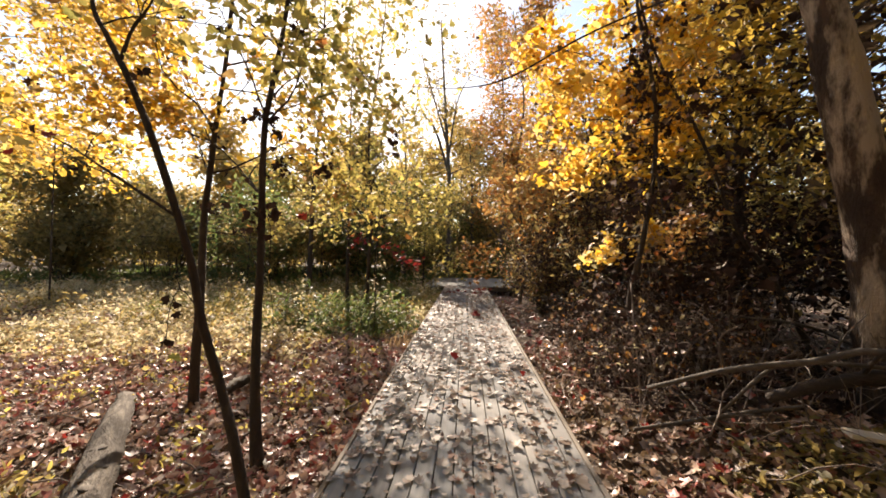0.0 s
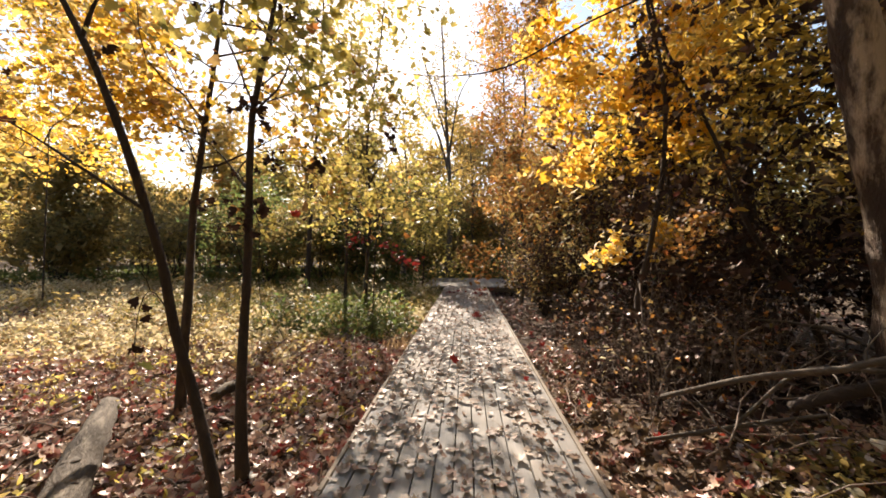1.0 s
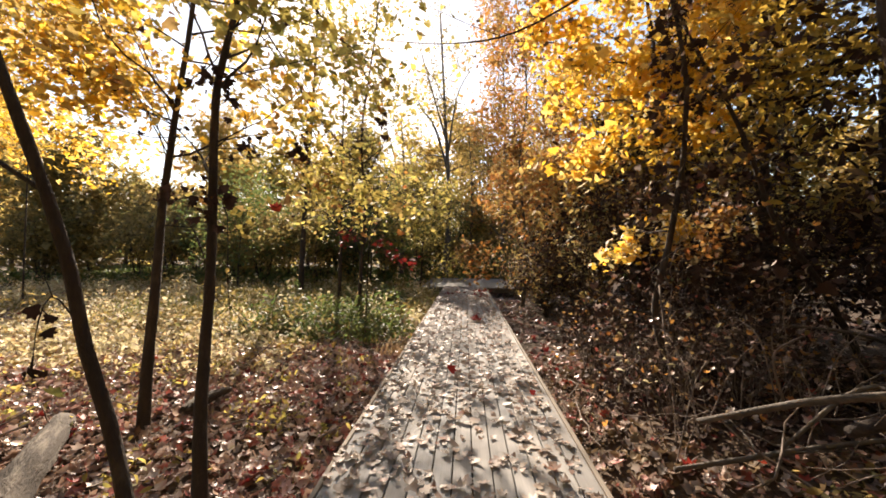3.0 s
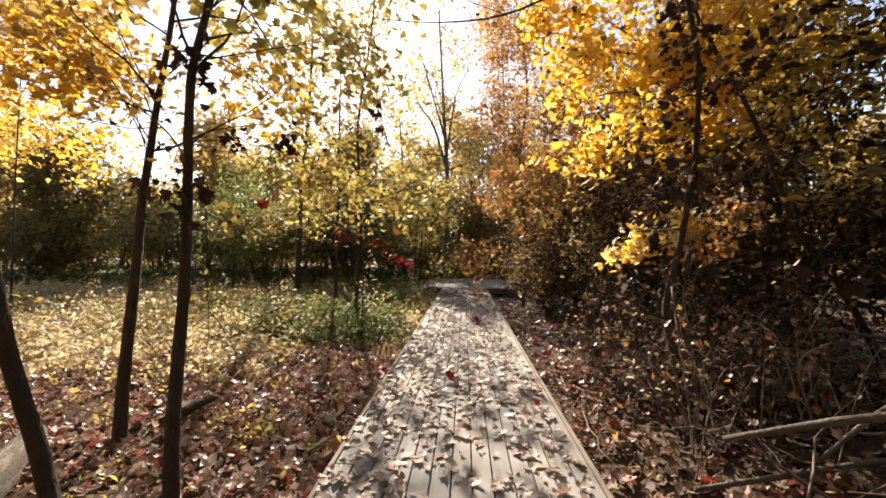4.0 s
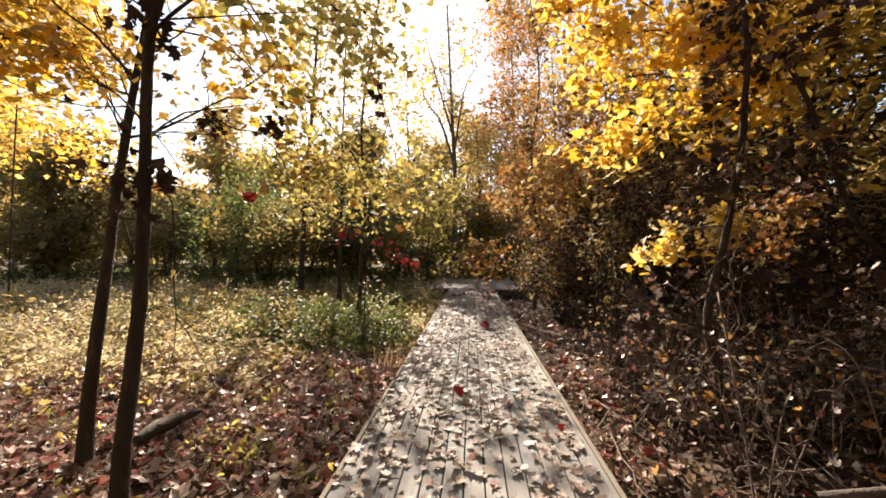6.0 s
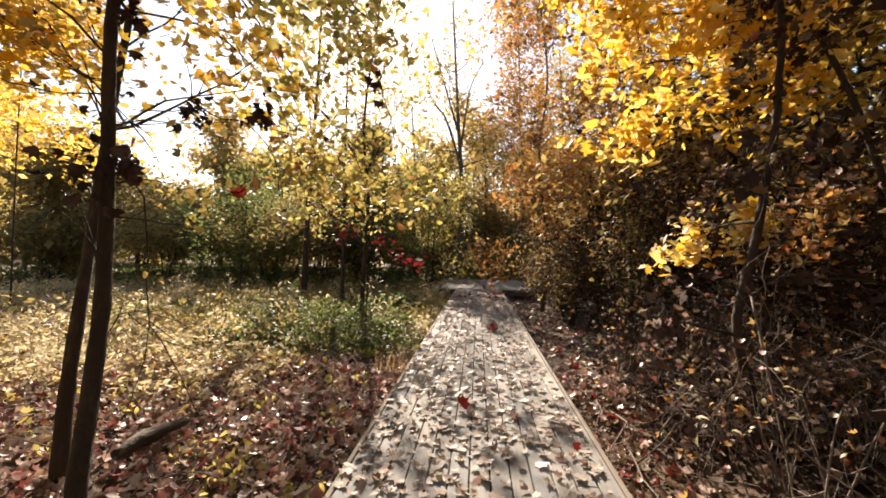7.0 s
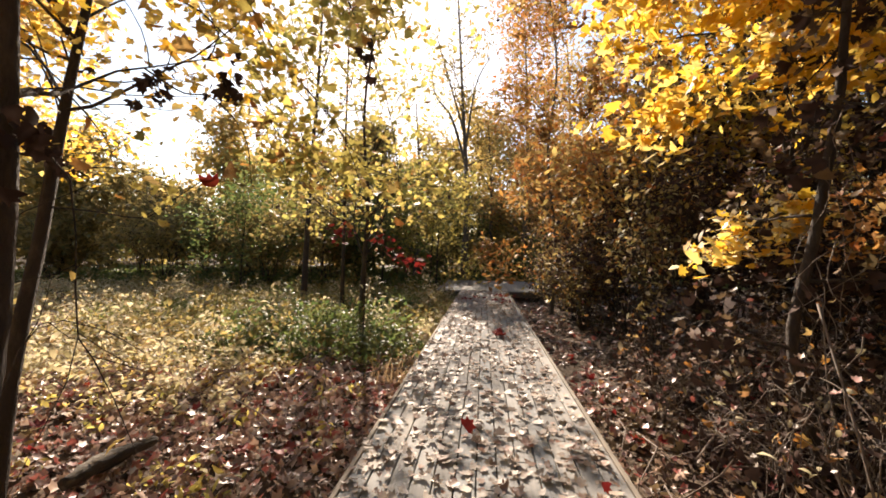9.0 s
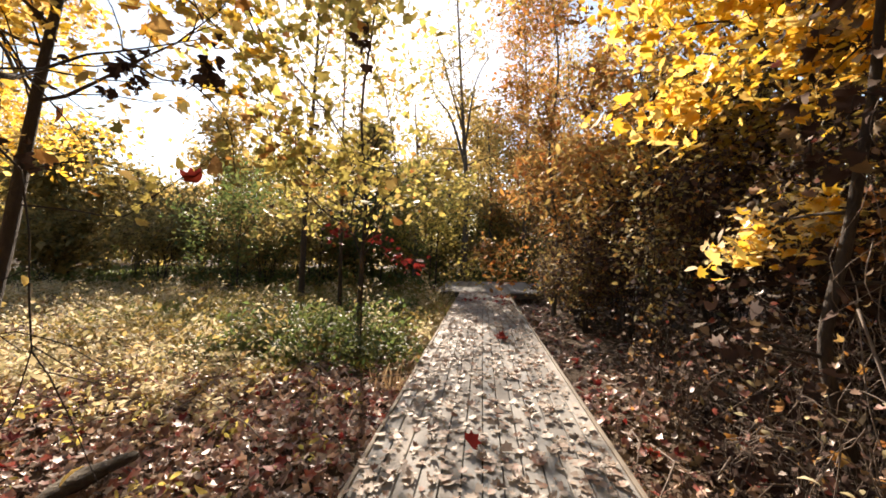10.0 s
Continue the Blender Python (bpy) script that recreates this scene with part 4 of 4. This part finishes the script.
mounds("dark_herbs", "low dark green leafy patch", L_GREEN, rng, 16000, -5.4, -1.6, 8.2, 13.5, 70, 0.36, 0.45, 0.05, OVAL, beside)
cover("shade_herbs", "rank dark herbs below the far bushes", "herbs", L_GREEN, rng, (lambda q: q[(q[:, 1] > 23) | (q[:, 0] < -2.4)])(scatter(rng, 26000, -30, 14, 18.5, 34)), 0.0, 0.6, 0.12, DIAMOND)
cover("grass", "green grass beside the boardwalk", "grass", L_GRASS, rng, off_deck(clumped(rng, 26000, -10, -1.2, 10.5, 19, 500, 0.4)), 0.0, 0.05, 0.26, BLADE, 0.4, (0, 0, 1))
cover("dry_grass", "tuft of dry orange grass along the boardwalk edge", "grass", L_STRAW, rng, off_deck(clumped(rng, 2600, -1.5, -1.0, 7.5, 16, 40, 0.12), 0.03), 0.0, 0.05, 0.22, BLADE, 0.5, (0, 0, 1))

cover("weeds", "low green weeds among the dead leaves", "weeds", L_OLIVE, rng, clumped(rng, 900, 2.2, 4.0, 2.6, 3.6, 16, 0.14), 0.03, 0.14, 0.04, OVAL)
cover("weeds", "green and yellow weeds beside the fallen log", "weeds", L_OLIVE, rng, clumped(rng, 300, -3.9, -2.9, 1.9, 2.7, 9, 0.12), 0.04, 0.2, 0.05, OVAL)

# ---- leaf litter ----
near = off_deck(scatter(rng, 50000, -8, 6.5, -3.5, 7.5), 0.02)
# litter here turns near-black, painting the shade below the brush pile
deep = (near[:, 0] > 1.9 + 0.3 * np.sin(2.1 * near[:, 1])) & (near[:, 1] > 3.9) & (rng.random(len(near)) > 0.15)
cover("leaf_litter", "near-black leaves under the brush pile, coloured as its shade", "leaf litter", L_DEAD_SHADE, rng, near[deep], 0.0, 0.08, 0.045, LOBED, 0.6, None, 0.42)
near = near[~deep]
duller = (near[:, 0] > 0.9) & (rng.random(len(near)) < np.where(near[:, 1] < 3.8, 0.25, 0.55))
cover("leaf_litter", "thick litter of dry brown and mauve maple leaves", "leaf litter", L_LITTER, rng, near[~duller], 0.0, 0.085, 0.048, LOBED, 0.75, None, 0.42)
cover("leaf_litter", "dull brown leaves mixed into the litter right of the boardwalk", "leaf litter", L_BROWN, rng, near[duller], 0.0, 0.1, 0.042, LOBED, 0.75, None, 0.42)
# thinned on the right so dark soil stands in for shade
cover("leaf_litter", "litter of dry leaves further along the woodland floor", "leaf litter", L_LITTER, rng, (lambda q: q[(q[:, 0] < 2.2) | (rng.random(len(q)) < 0.25)])(off_deck(scatter(rng, 34000, -16, 12, 7, 26), 0.02)), 0.0, 0.07, 0.085, DIAMOND, 0.42)
cover("leaf_litter", "litter of dry leaves behind on the woodland floor", "leaf litter", L_LITTER, rng, off_deck(scatter(rng, 12000, -12, 12, -14, -3.3), 0.02), 0.0, 0.06, 0.1, DIAMOND, 0.4)
cover("yellow_litter", "pale yellow leaves fallen among the herbs", "leaf litter", L_PALE, rng, clumped(rng, 380, -9, -2.8, 5.2, 9, 60, 0.35), 0.05, 0.16, 0.05, CURLED, 0.6)
cover("weeds", "small green weeds pushing through the leaf litter", "weeds", L_YELGREEN, rng, off_deck(clumped(rng, 1500, -6, -1.2, 2.4, 8.5, 60, 0.12)), 0.04, 0.16, 0.036, OVAL)
cover("red_litter", "scattered red maple leaves on the litter", "leaf litter", L_RED, rng, off_deck(scatter(rng, 560, -7, 5, 1, 12), 0.02), 0.03, 0.08, 0.06, CURLED, 0.4)
tw = Wood(rng)
for _ in range(320):
    x, y = (rng.uniform(1.2, 6.5), rng.uniform(1.5, 12)) if rng.random() < 0.75 else (rng.uniform(-6, -1.2), rng.uniform(1.5, 9))
    a = np.array((x, y, height(x, y) + rng.uniform(0.02, 0.2)))
    az = rng.random() * 6.28
    ln = branch(rng, a, (math.cos(az), math.sin(az), rng.uniform(-0.1, 0.35)), rng.uniform(0.3, 1.3), 6, 0, 0.25)
    tw.tube(ln, np.linspace(0.007, 0.002, 6) * rng.uniform(0.6, 1.8), 4)
tagged(part("fallen_twigs", tw.mesh("fallen_twigs"), B_TWIG), "dry twigs strewn over the woodland floor", "twigs", "", "stuff")
dx = np.concatenate([scatter(rng, 4300, LEFT + 0.02, RIGHT - 0.02, -2, END), np.column_stack([LEFT + 0.35 * np.abs(rng.standard_normal(700)), rng.uniform(-1, END, 700)]), np.column_stack([RIGHT - 0.25 * np.abs(rng.standard_normal(420)), rng.uniform(-1, END, 420)])])
dx = dx[(dx[:, 0] > LEFT + 0.03) & (dx[:, 0] < RIGHT - 0.09)]
deck_z = lambda n: TOP + 0.006 + 0.012 * rng.random(n)
deck_leaves = part("fallen_leaves", leaves("fallen_leaves", rng, np.column_stack([dx[::2], deck_z(len(dx[::2]))]), 0.037, CURLED, 0.22, None, 0.4), L_DECK)
flat_leaves = part("fallen_leaves", leaves("fallen_leaves", rng, np.column_stack([dx[1::2], deck_z(len(dx[1::2]))]), 0.038, MAPLE, 0.2, None, 0.4), L_DECK)
tagged(flat_leaves, "flat dry maple leaves lying on the boards", "fallen leaves", "", "stuff")
tagged(deck_leaves, "dry curled tan leaves strewn over the boards", "fallen leaves", "", "stuff")
for i, (x, y, s) in enumerate([(0.27, 8.85, 0.1), (0.8, 4.6, 0.07), (-0.2, 5.2, 0.06), (0.6, 13.4, 0.06), (-0.45, 13.8, 0.06), (0.6, 14.9, 0.06)]):
    n = (5, 1, 1, 14, 12, 14)[i]
    pts = np.column_stack([rng.standard_normal((n, 2)) * (0.07 if i < 3 else 0.2), 0.02 + 0.05 * rng.random(n)])
    ob = part("red_leaf", leaves("red_leaf", rng, pts, s, CURLED, 0.5), L_RED)
    ob.location = (x, y, TOP + 0.01)
    tagged(ob, "curled red maple leaves lying on the boards", "leaf", "", "stuff" if i > 2 else "")

# ---- boards ----
tw_in = RIGHT - LEFT - 0.07
bw = tw_in / 13
lengths = {}
for row in range(13):
    x, y, first = LEFT + 0.035 + bw * (row + 0.5), -4.9, 1.1 + (row * 1.37) % 2.4
    while y < END - 0.01:
        le, first = min(first, END - y), 3.66
        key = round(le, 2)
        if key not in lengths:
            lengths[key] = box_mesh("board", bw - 0.009, key - 0.006, 0.032)
        ob = piece("board", lengths[key], x, y + le / 2, TOP - 0.016 - 0.0025 * rng.random(), walkway, W_DECK)
        y += le
edge_me = box_mesh("edge_board", 0.034, 3.594, 0.2)
post_me = box_mesh("post", 0.09, 0.09, 0.6)
joist_me = box_mesh("joist", RIGHT - LEFT - 0.09, 0.05, 0.14)
for i in range(6):
    y = END - 1.8 - 3.6 * i
    for x in (LEFT + 0.016, RIGHT - 0.016):
        piece("edge_board", edge_me, x, y, TOP - 0.094, walkway, W_TRIM)
        for dy in (-1.2, 0.6):
            piece("post", post_me, x + (0.07 if x < 0 else -0.07), y + dy, TOP - 0.34, walkway, W_BEAM)
    for dy in np.arange(-1.5, 1.6, 0.6):
        piece("joist", joist_me, (LEFT + RIGHT) / 2, y + dy, TOP - 0.108, walkway, W_BEAM)

n = int((PX1 - PX0) / 0.14)
pb = box_mesh("board", 0.132, PY1 - END - 0.07, 0.032)
for i in range(n):
    piece("board", pb, PX0 + 0.07 + 0.14 * i, (END + PY1) / 2 + 0.03, TOP - 0.016 - 0.003 * rng.random(), platform, W_DECK)
for y in (END + 0.06, PY1 + 0.03):
    piece("joist", box_mesh("joist", PX1 - PX0, 0.05, 0.2), (PX0 + PX1) / 2, y + 0.02, TOP - 0.14, platform, W_BEAM)
for x in (PX0 + 0.2, PX1 - 0.2):
    for y in (END + 0.3, PY1 - 0.3):
        piece("post", post_me, x, y, TOP - 0.34, platform, W_BEAM)
# the cross path leaving the deck behind the shrubs
cb = box_mesh("board", 0.132, 1.6, 0.032)
for i in range(60):
    piece("board", cb, PX1 + 0.07 + 0.14 * i, PY1 - 1.2, TOP - 0.018 - 0.003 * rng.random(), platform, W_DECK)
for y in (PY1 - 1.95, PY1 - 0.45):
    piece("joist", box_mesh("joist", 8.4, 0.05, 0.14), PX1 + 4.2, y, TOP - 0.11, platform, W_BEAM)
for x in (4.0, 6.5, 9.0):
    for y in (PY1 - 1.85, PY1 - 0.55):
        piece("post", post_me, x, y, TOP - 0.4, platform, W_BEAM)
